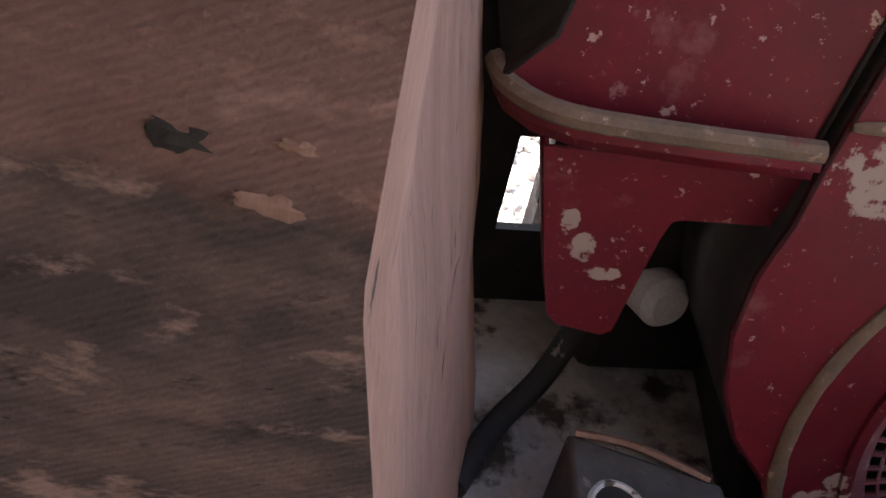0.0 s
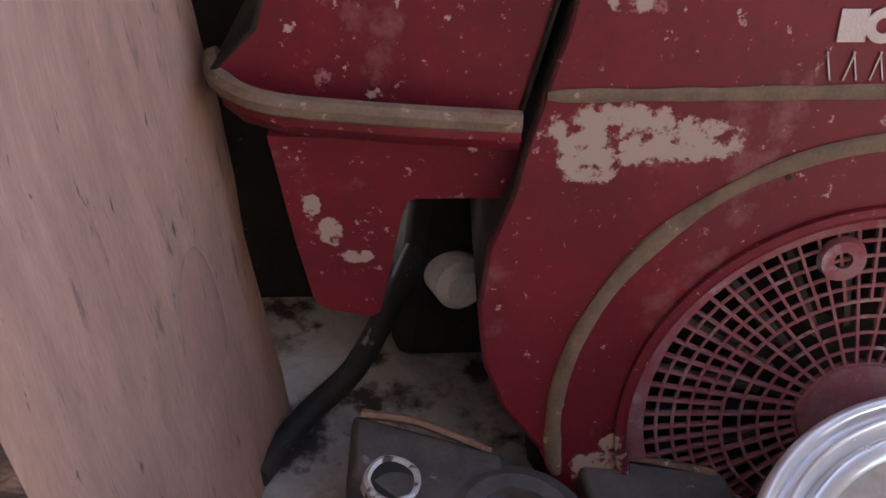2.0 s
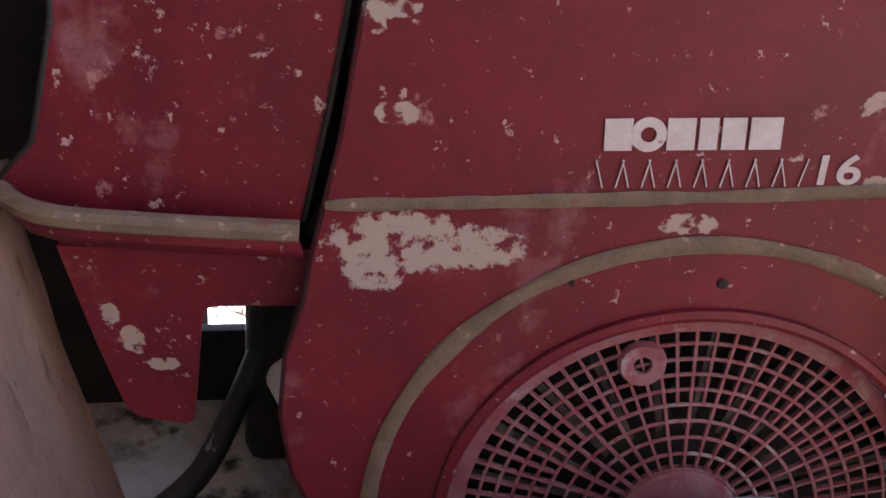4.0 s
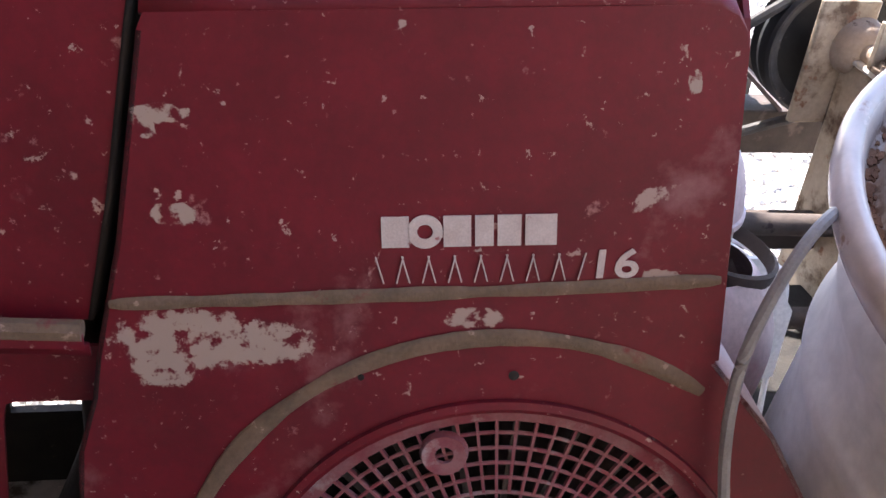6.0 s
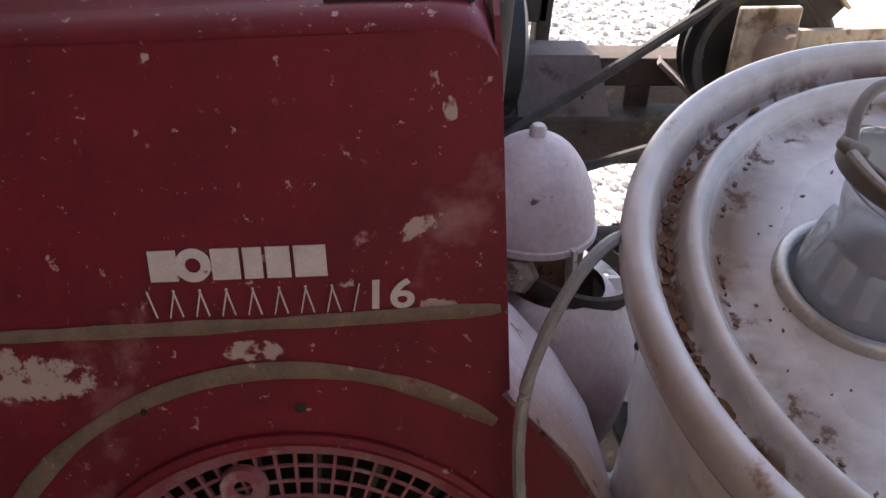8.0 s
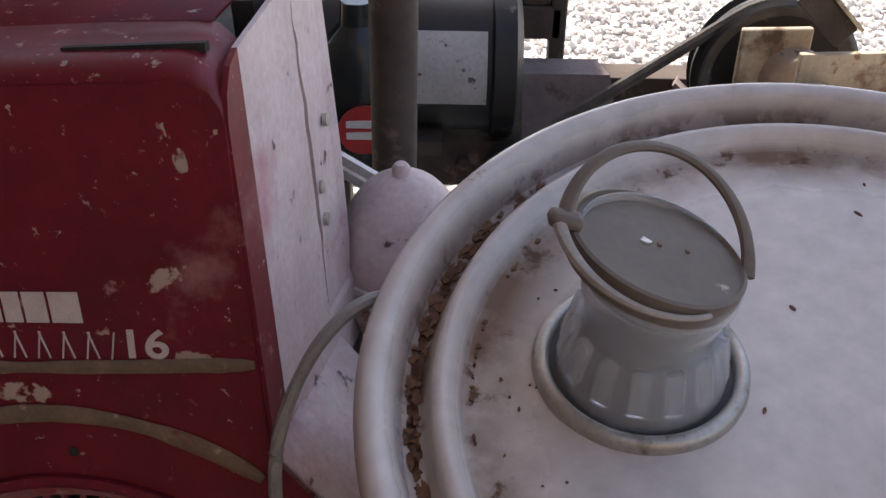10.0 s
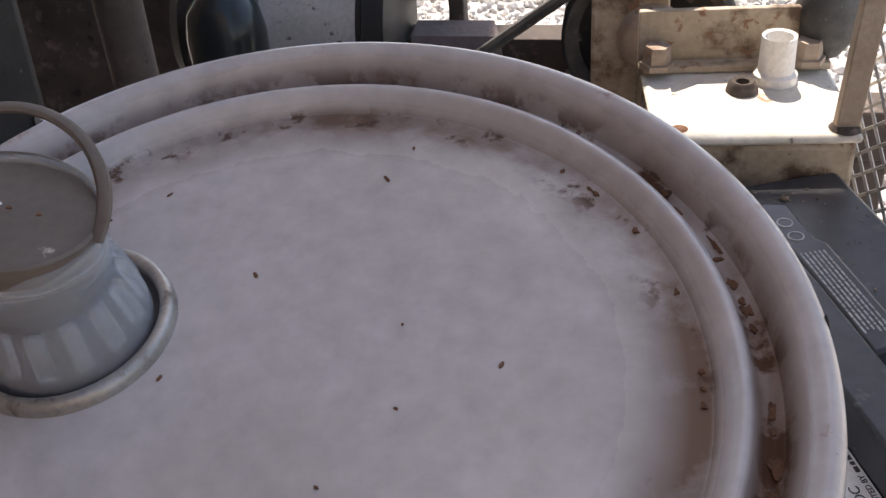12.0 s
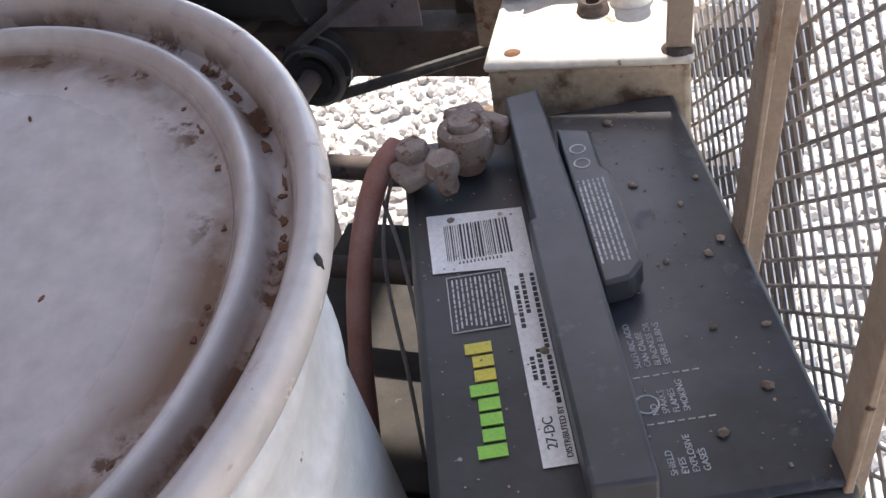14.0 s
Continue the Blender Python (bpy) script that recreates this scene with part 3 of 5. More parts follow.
def front_face(u, v):
    z = 0.0 + 1.35 * v
    a, b = post_line(z)
    a = a + Vector((-0.006, 0.004, 0))
    return a + Vector((-0.34 * u, 0.05 * u, 0)), Vector((0, -1, 0))


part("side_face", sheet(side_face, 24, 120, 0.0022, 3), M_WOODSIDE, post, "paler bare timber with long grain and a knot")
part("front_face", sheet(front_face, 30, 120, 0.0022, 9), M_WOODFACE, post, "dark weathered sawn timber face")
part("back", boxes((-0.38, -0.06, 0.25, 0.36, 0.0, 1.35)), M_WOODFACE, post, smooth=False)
ka, kb = post_line(0.70)
bm = bmesh.new()
bmesh.ops.create_uvsphere(bm, u_segments=20, v_segments=10, radius=1.0)
kp = ka.lerp(kb, 0.70) + Vector((-0.006, 0, 0))
bmesh.ops.transform(bm, matrix=Matrix.Translation(kp + Vector((0.001, 0, -0.01))) @ Matrix.Rotation(radians(-18), 4, "Z") @ Matrix.Rotation(radians(-8), 4, "Y") @ Matrix.Diagonal((0.0022, 0.022, 0.062, 1)), verts=bm.verts)
part("knot", bm, M_KNOT, post, "long paler knot in the grain")
for x, z, sx, sz, mm in ((-0.0495, 0.888, 0.0055, 0.0019, M_WOODSIDE), (-0.0525, 0.872, 0.0100, 0.0032, M_WOODSIDE), (-0.0710, 0.886, 0.0080, 0.0038, M_DARK)):
    bm = bmesh.new()
    bmesh.ops.create_uvsphere(bm, u_segments=20, v_segments=10, radius=1.0)
    for v in bm.verts:
        v.co *= 1 + 0.6 * noise.noise(v.co * 2.3 + Vector((x * 900, 0, 0)))
    yy = 0.178 + 0.05 * (-0.028 - x) / 0.34
    bmesh.ops.transform(bm, matrix=pose(x, yy, z, 0, 12, 0) @ Matrix.Diagonal((sx, 0.0016, sz, 1)), verts=bm.verts)
    part("splinter" if mm is M_WOODSIDE else "dent", bm, mm, post, "torn pale splinter" if mm is M_WOODSIDE else "dark hollow in the timber")

# ---- engine ----
E_AX = Matrix(((0.9828, 0.1638, -0.0853, 0.2592), (-0.1452, 0.9707, 0.1913, 0.3011), (0.1141, -0.1757, 0.9778, 0.8508), (0, 0, 0, 1)))
eng = thing("small_engine", E_AX, "chipped red air-cooled engine with round screen on steel deck", "engine")
GX, GZ, GR = 0.045, -0.180, 0.109
left_edge = [(-0.101, -0.195), (-0.119, -0.171), (-0.128, -0.146), (-0.131, -0.117), (-0.127, -0.088), (-0.118, -0.063), (-0.114, -0.044), (-0.100, 0.005), (-0.083, 0.084)]
right_edge = [(0.114, 0.0895), (0.122, 0.0885), (0.1285, 0.0855), (0.132, 0.080), (0.133, 0.074), (0.132, 0.038), (0.132, -0.053), (0.143, -0.067), (0.160, -0.089), (0.176, -0.120), (0.186, -0.155), (0.188, -0.195)]
low = arc(GX, GZ, 0.145, -8, -172, 30)
low = [(x, max(z, -0.300)) for x, z in low]
outline = left_edge + [(-0.080, 0.090)] + right_edge + low
shroud = part("shroud_face", plate(outline, (GX, GZ, GR)), M_RED, eng, "red painted blower housing, scratched and chipped", smooth=False, solid=0.003)
# rolled top and sides
top = bmesh.new()
prof = [(0.0, 0.090), (0.003, 0.0945), (0.008, 0.0975), (0.014, 0.099), (0.020, 0.0985), (0.026, 0.101), (0.036, 0.104)]
rows_ = []
for x, dz in ((-0.0815, 0), (-0.04, 0), (0.0, 0), (0.04, 0), (0.08, 0), (0.114, -0.0005), (0.122, -0.0015), (0.1285, -0.0045), (0.132, -0.010), (0.1330, -0.016)):
    rows_.append([top.verts.new((x, y, z + dz - (0 if dz > -0.004 else (z - 0.090) * min(1.0, -dz / 0.017)))) for y, z in prof])
for a, b in zip(rows_, rows_[1:]):
    for i in range(len(prof) - 1):
        top.faces.new((a[i], b[i], b[i + 1], a[i + 1]))
part("shroud_top", top, M_RED, eng, solid=0.002)
back = bmesh.new()
rows_ = [[back.verts.new((x, y, z)) for y, z in ((0.036, 0.104), (0.08, 0.111), (0.14, 0.120))] for x in (-0.0815, 0.02, 0.119)]
for a, b in zip(rows_, rows_[1:]):
    for i in range(2):
        back.faces.new((a[i], b[i], b[i + 1], a[i + 1]))
part("shroud_top", back, M_RED, eng, solid=0.002)
part("dark_scuff", boxes((0.072, 0.125, 0.0125, 0.0165, 0.0965, 0.0998)), M_DARK, eng)
rj = random.Random(8)
SEAM = [(0.083 + 0.007 * (0.112 - z) / 0.165 + rj.uniform(-0.0012, 0.0012), z) for z in [0.110 - 0.0085 * i for i in range(20)]]
SEAM_A = [(y - 0.0008, z) for y, z in SEAM]
SEAM_B = [(y + 0.0012 + rj.uniform(0, 0.0012), z) for y, z in SEAM]
for nm, mt, pts in (("side_turn", M_RED, [(0.0012, 0.074), (0.004, 0.084), (0.010, 0.092), (0.019, 0.0965), (0.019, -0.053), (0.0012, -0.053)]),
                    ("side_strip", M_GLAREMUFFLER, [(0.0192, 0.0965)] + SEAM_A + [(0.0192, -0.053)])):
    side = prism(pts, 0.1315, 0.1338)
    for v in side.verts:
        v.co = Vector((v.co.z, v.co.x, v.co.y))
    part(nm, side, mt, eng, "worn side of the housing, sky glare painted pale" if nm == "side_strip" else "", smooth=False)
panel = prism(SEAM_B + [(0.126, -0.045), (0.133, -0.02), (0.131, 0.03), (0.129, 0.10), (0.118, 0.119), (0.098, 0.117), (0.091, 0.113)], 0.1270, 0.1325)
for v in panel.verts:
    v.co = Vector((v.co.z + 0.002 * math.sin((v.co.y + 0.05) * 18), v.co.x, v.co.y))
part("side_panel", panel, M_GLAREMUFFLER, eng, "spotted side panel with a torn seam, glare painted pale", smooth=False)
# Black sheet added behind the panels to draw the seam's shadow.
part("seam_shadow_plate", boxes((0.118, 0.1268, 0.060, 0.120, -0.050, 0.106)), M_DARK, eng, "black sheet added as the shadow in the seam")
for y, z in ((0.094, 0.02), (0.097, 0.004), (0.112, 0.045)):
    part("screw", lathe([(0.003, 0), (0.003, 0.002), (0, 0.0025)], 10, pose(0.1335, y, z, 0, 90, 0)), M_SEAL, eng)
part("scroll_side", strip([(0.132, -0.053), (0.143, -0.067), (0.160, -0.089), (0.176, -0.120), (0.186, -0.155), (0.188, -0.195), (0.19, -0.29)], 0.0, 0.10), M_GLAREMUFFLER, eng, "worn scroll side, glare painted pinkish", solid=0.002)
part("scroll_shoulder", boxes((0.10, 0.134, 0.036, 0.14, -0.075, -0.034)), M_GLAREMUFFLER, eng, bevel=0.006)
# Left wall of the red housing coloured black, as in shade.
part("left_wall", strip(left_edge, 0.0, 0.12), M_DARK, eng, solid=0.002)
def flat_bead(pts, r, k=0.5):
    """A low bead pressed into the sheet, uneven in width."""
    bm = sweep(pts, lambda t: r * (0.85 + 0.35 * noise.noise((t * 9, r * 900, 0)) + 0.12 * noise.noise((t * 40, 3, 0))) * min(1.0, 0.6 + 14 * min(t, 1 - t)), 10)
    for v in bm.verts:
        v.co.y = -0.0004 + (v.co.y + 0.001) * k
    return bm


part("ridge", flat_bead(smooth_path([(-0.106, -0.001, -0.0215), (-0.03, -0.001, -0.0205), (0.055, -0.001, -0.019), (0.131, -0.001, -0.0165)], 16), 0.0034), M_GRIME, eng, "raised bead caked with tan dirt")
ring_pts = [(x, -0.001, z) for x, z in arc(GX, GZ, 0.1405, 54, 192, 80)]
part("ring_bead", flat_bead(ring_pts, 0.0044), M_GRIME, eng, "round bead caked with tan dirt")
part("intake_rim", lathe([(GR + 0.0035, 0.0), (GR + 0.003, 0.0022), (GR, 0.003), (GR - 0.002, 0.002), (GR - 0.003, -0.004), (GR - 0.003, -0.012)], 72, pose(GX, 0, GZ, 90, 0, 0)), M_RED, eng, solid=0.0015)
scr = new("intake_screen")
scr.parent = eng
scr["label"] = "perforated round screen with worn red paint"
bars = []
for r0 in (0.028, 0.062):
    me_ob = part("screen_bar", boxes((r0, GR - 0.003, 0.0065, 0.009, -0.00065, 0.00065)), M_SCREEN, scr, smooth=False)
    bars.append(me_ob)
for k in range(72):
    ob = bars[k % 2] if k < 2 else new("screen_bar", bars[k % 2].data)
    ob.parent = scr
    ob.matrix_basis = Matrix.Translation((GX, 0, GZ)) @ Matrix.Rotation(-2 * math.pi * k / 72, 4, "Y")
for r in (0.028, 0.0365, 0.045, 0.0535, 0.062, 0.0695, 0.077, 0.0845, 0.092, 0.0985):
    part("screen_ring", sweep([(GX + r * math.cos(2 * math.pi * i / 64), 0.0073, GZ + r * math.sin(2 * math.pi * i / 64)) for i in range(64)], 0.0009, 6, closed=True), M_SCREEN, scr)
part("screen_band", lathe([(GR - 0.010, 0), (GR - 0.0035, 0), (GR - 0.0035, -0.003), (GR - 0.010, -0.003)], 72, pose(GX, 0.006, GZ, 90, 0, 0), closed=True), M_SCREEN, scr)
part("hub", lathe([(0, 0.004), (0.018, 0.004), (0.026, 0.001), (0.029, -0.004)], 32, pose(GX, 0.006, GZ, 90, 0, 0)), M_SCREEN, scr)
for ang in (105, 208):
    part("screen_boss", lathe([(0.004, 0.001), (0.004, 0.003), (0.0095, 0.0035), (0.0105, 0)], 20, pose(GX + 0.086 * math.cos(radians(ang)), 0.007, GZ + 0.086 * math.sin(radians(ang)), 90, 0, 0)), M_SCREEN, scr)
fly = part("flywheel", lathe([(0, 0), (0.10, 0), (0.104, -0.004)], 48, pose(GX, 0.034, GZ, 90, 0, 0)), M_DARK, eng, "dark finned flywheel behind the screen")
for k in range(22):
    a = 2 * math.pi * k / 22
    part("fin", boxes((0.045, 0.10, 0.014, 0.032, -0.0016, 0.0016), m=Matrix.Translation((GX, 0, GZ)) @ Matrix.Rotation(a, 4, "Y") @ Matrix.Rotation(0.3, 4, "X")), M_CAST, fly, smooth=False)
# Black block fills the shaded space behind the red tin.
part("engine_block", boxes((-0.10, 0.115, 0.045, 0.20, -0.33, 0.085)), M_DARK, eng, "engine block coloured black for shade behind the cover", bevel=0.01)
# Panel added for the black shadow there, open where bright ground shows.
part("shadow_panel", boxes((-0.10, 0.34, 0.450, 0.456, 0.705, 1.00), (-0.10, 0.082, 0.450, 0.456, 0.588, 0.705), (0.132, 0.34, 0.450, 0.456, 0.588, 0.705), (0.082, 0.132, 0.450, 0.456, 0.588, 0.642), (0.101, 0.132, 0.450, 0.456, 0.662, 0.705), m=E_AX.inverted()), M_DARK, eng, "black panel added as the shadow behind the cover", smooth=False)
# Crankcase and cylinder boxes coloured black as the shade around them.
part("crankcase", boxes((0.128, 0.33, 0.394, 0.449, 0.5885, 0.735), m=E_AX.inverted()), M_DARK, eng, "crankcase coloured black for shade under the engine", bevel=0.010)
part("cylinder_block", boxes((-0.196, -0.10, 0.06, 0.16, -0.05, 0.125)), M_DARK, eng, "cylinder coloured black for shade under the cover", bevel=0.008)
part("bolt_hole", lathe([(0, 0.0006), (0.0018, 0.0006), (0.0022, 0.0004)], 18, pose(0.051, -0.0005, -0.0565, 90, 0, 0)), M_DARK, eng)
part("bolt_hole", lathe([(0, 0.0006), (0.0012, 0.0006), (0.0014, 0)], 12, pose(-0.010, -0.004, -0.054, 90, 0, 0)), M_DARK, eng)
# left-hand tin: cover over the cylinder, with lip and foot
TY = 0.004
part("cover_face", plate([(-0.234, -0.012), (-0.217, 0.004), (-0.203, 0.05), (-0.195, 0.13), (-0.077, 0.13), (-0.0875, 0.084), (-0.102, 0.02), (-0.1155, -0.030), (-0.160, -0.036), (-0.205, -0.032), (-0.228, -0.022)], y=TY + 0.003), M_RED, eng, "red sheet-metal cylinder cover", smooth=False, solid=0.002)
# Side strips of the red cover coloured black for the shade beside it.
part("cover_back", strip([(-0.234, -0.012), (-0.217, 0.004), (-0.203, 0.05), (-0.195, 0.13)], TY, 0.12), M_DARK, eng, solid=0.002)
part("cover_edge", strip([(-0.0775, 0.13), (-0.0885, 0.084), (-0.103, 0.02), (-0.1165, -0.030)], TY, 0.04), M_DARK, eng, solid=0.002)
lip = bmesh.new()
lp = [(-0.236, 0.020), (-0.232, 0.004), (-0.222, -0.006), (-0.205, -0.011), (-0.16, -0.010), (-0.116, -0.008)]
zt = [-0.010, -0.012, -0.015, -0.018, -0.0225, -0.026]
dn = [(0, 0.0), (-0.003, -0.004), (-0.003, -0.0115), (0.0025, -0.013), (0.004, -0.018)]
lr_ = [[lip.verts.new((x, y + TY + dy, z + dz)) for dy, dz in dn] for (x, y), z in zip(lp, zt)]
for a, b in zip(lr_, lr_[1:]):
    for i in range(len(dn) - 1):
        lip.faces.new((a[i], b[i], b[i + 1], a[i + 1]))
part("cover_lip", lip, M_RED, eng, solid=0.002)
part("lip_dirt", sweep(smooth_path([(x, y + TY - 0.0015, z - 0.004) for (x, y), z in zip(lp, zt)], 4), 0.0045, 8), M_GRIME, eng, "tan dirt along the lip")
foot = plate([(-0.2153, -0.0414), (-0.2086, -0.0947), (-0.2030, -0.1290), (-0.1985, -0.1345), (-0.1780, -0.1394), (-0.1735, -0.1365), (-0.1630, -0.0830), (-0.1600, -0.0735), (-0.1560, -0.0722), (-0.1135, -0.0721), (-0.1131, -0.0440)])
for v in foot.verts:
    v.co.y = 0.002 - 0.2 * v.co.z
part("cover_foot", foot, M_RED, eng, "red sheet-metal foot", smooth=False, solid=0.002)
ret = strip([(-0.2153, -0.0414), (-0.2086, -0.0947), (-0.2030, -0.1290)], 0.0, 0.030)
for v in ret.verts:
    v.co.y += 0.002 - 0.2 * v.co.z
part("foot_return", ret, M_RED, eng, solid=0.002)
part("drain_plug", lathe([(0, 0.024), (0.010, 0.023), (0.0145, 0.018), (0.0150, 0)], 24, E_AX.inverted() @ pose(0.153, 0.398, 0.655, 78, 0, 12)), M_LABEL, eng, "pale dirty plug under the cover")
# cream maker's marks, as plain shapes
for i, (w0, w1) in enumerate(((0.000, 0.0105), (0.0235, 0.034), (0.0355, 0.0425), (0.0440, 0.0530), (0.0545, 0.0665))):
    part("decal_block", boxes((w0, w1, -0.0009, -0.0003, 0.0, 0.0125)), M_DECAL, eng, smooth=False)
part("decal_disc", lathe([(0.0030, 0), (0.0068, 0), (0.0068, 0.0006), (0.0030, 0.0006)], 24, pose(0.0165, -0.0003, 0.0062, 90, 0, 0), closed=True), M_DECAL, eng, smooth=False)
for i in range(16):
    x = 0.0 + i * 0.005
    m_ = Matrix.Translation((x, 0, -0.0150)) @ Matrix.Rotation(radians(14 if i % 2 else -14), 4, "Y")
    part("decal_line", boxes((0, 0.0005, -0.0009, -0.0003, 0, 0.0115), m=m_), M_DECAL, eng, smooth=False)
lettering("16", 0.0165, pose(0.0785, -0.0005, -0.0142, 90, 0, 0) @ Matrix.Diagonal((1.22, 1, 1, 1)), eng, M_DECAL, bold=0.0003, shear=0.06)

# ---- air canister, pipe and cables behind the engine ----
can_t = thing("muffler", pose(0.452, 0.405, 0.70, 0, 0, 0), "pale domed muffler canister beside the engine", "muffler")
part("dome", lathe(eased([(0.0335, 0.098), (0.0350, 0.101), (0.0325, 0.115), (0.0265, 0.130), (0.0180, 0.1415), (0.008, 0.1475), (0, 0.1485)]), 44, pose(-0.013, 0.022, 0), wob=0.01), M_GLAREMUFFLER, can_t, "pale pinkish dome")
part("knob", lathe([(0.0045, 0.143), (0.0045, 0.152), (0.003, 0.154), (0, 0.154)], 14, pose(-0.014, 0.022, 0)), M_GLAREMUFFLER, can_t)
part("dome_lip", lathe([(0.0330, 0.095), (0.0365, 0.096), (0.0365, 0.0995), (0.0330, 0.1005)], 44, pose(-0.013, 0.022, 0), closed=True), M_GLAREMUFFLER, can_t)
part("neck", lathe([(0.0275, 0.068), (0.0275, 0.098)], 40, pose(-0.010, 0.018, 0), wob=0.03), M_RUST, can_t, "dark brown recessed neck under the dome")
part("strap", lathe([(0.034, 0.072), (0.0365, 0.073), (0.0365, 0.080), (0.034, 0.081)], 40, pose(-0.006, 0.012, 0, 0, 12, 0), closed=True), M_BEAM, can_t, "dark steel strap")
part("strap_bolt", lathe([(0, 0.012), (0.007, 0.012), (0.0085, 0.009), (0.0085, 0.004), (0.011, 0.003), (0.011, 0)], 6, pose(-0.024, -0.0085, 0.086, 75, 0, -20), wob=0.1), M_LEAD, can_t, "rusty strap bolt", smooth=False)
part("strap_rib", boxes((-0.0012, 0.0012, -0.004, 0.004, 0.068, 0.101), m=pose(0.012, -0.006, 0, 0, -6, 20)), M_BRIGHT, can_t, smooth=False)
part("bulb", lathe(eased([(0.0, -0.112), (0.018, -0.112), (0.020, -0.07), (0.030, -0.045), (0.043, -0.012), (0.0480, 0.018), (0.0465, 0.040), (0.040, 0.056), (0.033, 0.068), (0.026, 0.074)]), 44, wob=0.01), M_GLAREMUFFLER, can_t, "pale rounded muffler body")
ear = prism([(0.030, 0.058), (0.052, 0.058), (0.080, 0.020), (0.082, -0.030), (0.068, -0.034), (0.040, -0.030)], 0.0, 0.003)
for v in ear.verts:
    v.co = Vector((v.co.x, v.co.z + 0.024, v.co.y))
part("side_lug", ear, M_LABEL, can_t, "white painted mounting lug", smooth=False)
part("lug_hole", lathe([(0, 0.0004), (0.0042, 0.0004), (0.0048, 0)], 18, pose(0.066, 0.0238, 0.010, 90, 0, 0)), M_DARK, can_t)
part("tab", boxes((-0.052, -0.044, -0.014, -0.010, 0.095, 0.110), (-0.052, -0.049, -0.024, -0.010, 0.095, 0.110)), M_LABEL, can_t, bevel=0.001)
for i in range(4):
    pts = [(0.500 + 0.003 * i, 0.495, 0.715 - 0.004 * i), (0.522, 0.505 + 0.004 * i, 0.722 - 0.006 * i), (0.545, 0.50, 0.712 - 0.007 * i), (0.568, 0.495, 0.690 - 0.005 * i), (0.575, 0.49, 0.60), (0.575, 0.47, 0.5160)]
    tagged(obj("white_wire", sweep(smooth_path(pts), 0.0022, 8), M_LABEL), "loose white insulated wire behind the pail", "wire", "wires behind the pail")
part("slotted_bracket", boxes((-0.030, 0.004, -0.002, 0.002, -0.006, -0.001), (-0.030, 0.004, -0.002, 0.002, 0.001, 0.006), (-0.036, -0.030, -0.002, 0.002, -0.006, 0.006), m=pose(-0.020, 0.055, 0.118, 0, 28, -10)), M_LABEL, can_t, "pale slotted bracket", smooth=False)
stack = thing("exhaust_pipe", pose(0.4305, 0.53, 0.670), "dark rusty upright exhaust pipe", "pipe")
part("tube", lathe([(0.0125, 0.0), (0.0135, 0.2), (0.0135, 0.47), (0.0115, 0.47), (0.0115, 0.2)], 24), M_BEAM, stack)
part("elbow", sweep(smooth_path([(0, 0, 0.005), (0.0, -0.02, -0.012), (0.012, -0.075, -0.018)], 6), 0.013, 12), M_BEAM, stack)

cable_m = [E_AX @ Vector(p) for p in ((0.205, 0.07, -0.025), (0.190, 0.035, -0.004), (0.174, 0.008, 0.006), (0.159, -0.004, -0.004), (0.146, -0.010, -0.026), (0.138, -0.012, -0.052), (0.136, -0.012, -0.088), (0.140, -0.012, -0.14), (0.145, -0.010, -0.22), (0.15, 0.0, -0.31))]
tagged(obj("throttle_cable", sweep(smooth_path(cable_m), 0.0026, 8), M_CABLE), "thin grey control cable hanging beside the engine", "cable")
hose_m = [(0.185, 0.43, 0.775), (0.162, 0.415, 0.730), (0.142, 0.405, 0.685), (0.124, 0.393, 0.640), (0.104, 0.376, 0.6045), (0.078, 0.352, 0.5965), (0.062, 0.330, 0.5960), (0.050, 0.312, 0.5960)]
tagged(obj("rubber_hose", sweep(smooth_path(hose_m), 0.0068, 10), M_HOSE), "worn black rubber hose under the engine", "hose")

# ---- yoke casting on the deck ----
yoke = thing("yoke_casting", pose(0.168, 0.262, 0.588), "black cast-iron yoke with a splined bore and rusty edges", "casting")
part("arm", prism([(-0.074, 0.048), (-0.078, 0.012), (-0.050, -0.010), (-0.034, -0.05), (-0.012, -0.05), (-0.006, 0.020)], 0.0005, 0.055), M_CAST, yoke, bevel=0.003)
part("arm", prism([(0.028, 0.020), (0.098, 0.004), (0.100, -0.022), (0.030, -0.018)], 0.0005, 0.053), M_CAST, yoke, bevel=0.003)
part("worn_edge", sweep(smooth_path([(-0.070, 0.0475, 0.0545), (-0.045, 0.040, 0.056), (-0.012, 0.022, 0.055)], 6), 0.0022, 6), M_BAREEDGE, yoke, "bare coppery worn edge")
part("worn_edge", sweep(smooth_path([(0.036, 0.019, 0.0525), (0.065, 0.0125, 0.053), (0.094, 0.004, 0.052)], 6), 0.0022, 6), M_BAREEDGE, yoke)
part("hub", lathe([(0.016, 0.0), (0.016, 0.051), (0.019, 0.057), (0.026, 0.058), (0.0345, 0.053), (0.0365, 0.045), (0.036, 0.0), (0.016, 0.0)], 40, pose(-0.008, -0.020, 0)), M_CAST, yoke, "round hub with a splined bore")
for k in range(14):
    a = 2 * math.pi * k / 14
    part("spline", boxes((0.0125, 0.0165, -0.0014, 0.0014, 0.004, 0.051), m=pose(-0.008, -0.020, 0) @ Matrix.Rotation(a, 4, "Z")), M_CAST, yoke, smooth=False)
part("eye_bore", lathe([(0, 0.0), (0.0102, 0.0005)], 24, pose(-0.060, 0.008, 0.0545, 4, 0, 8)), M_DARK, yoke)
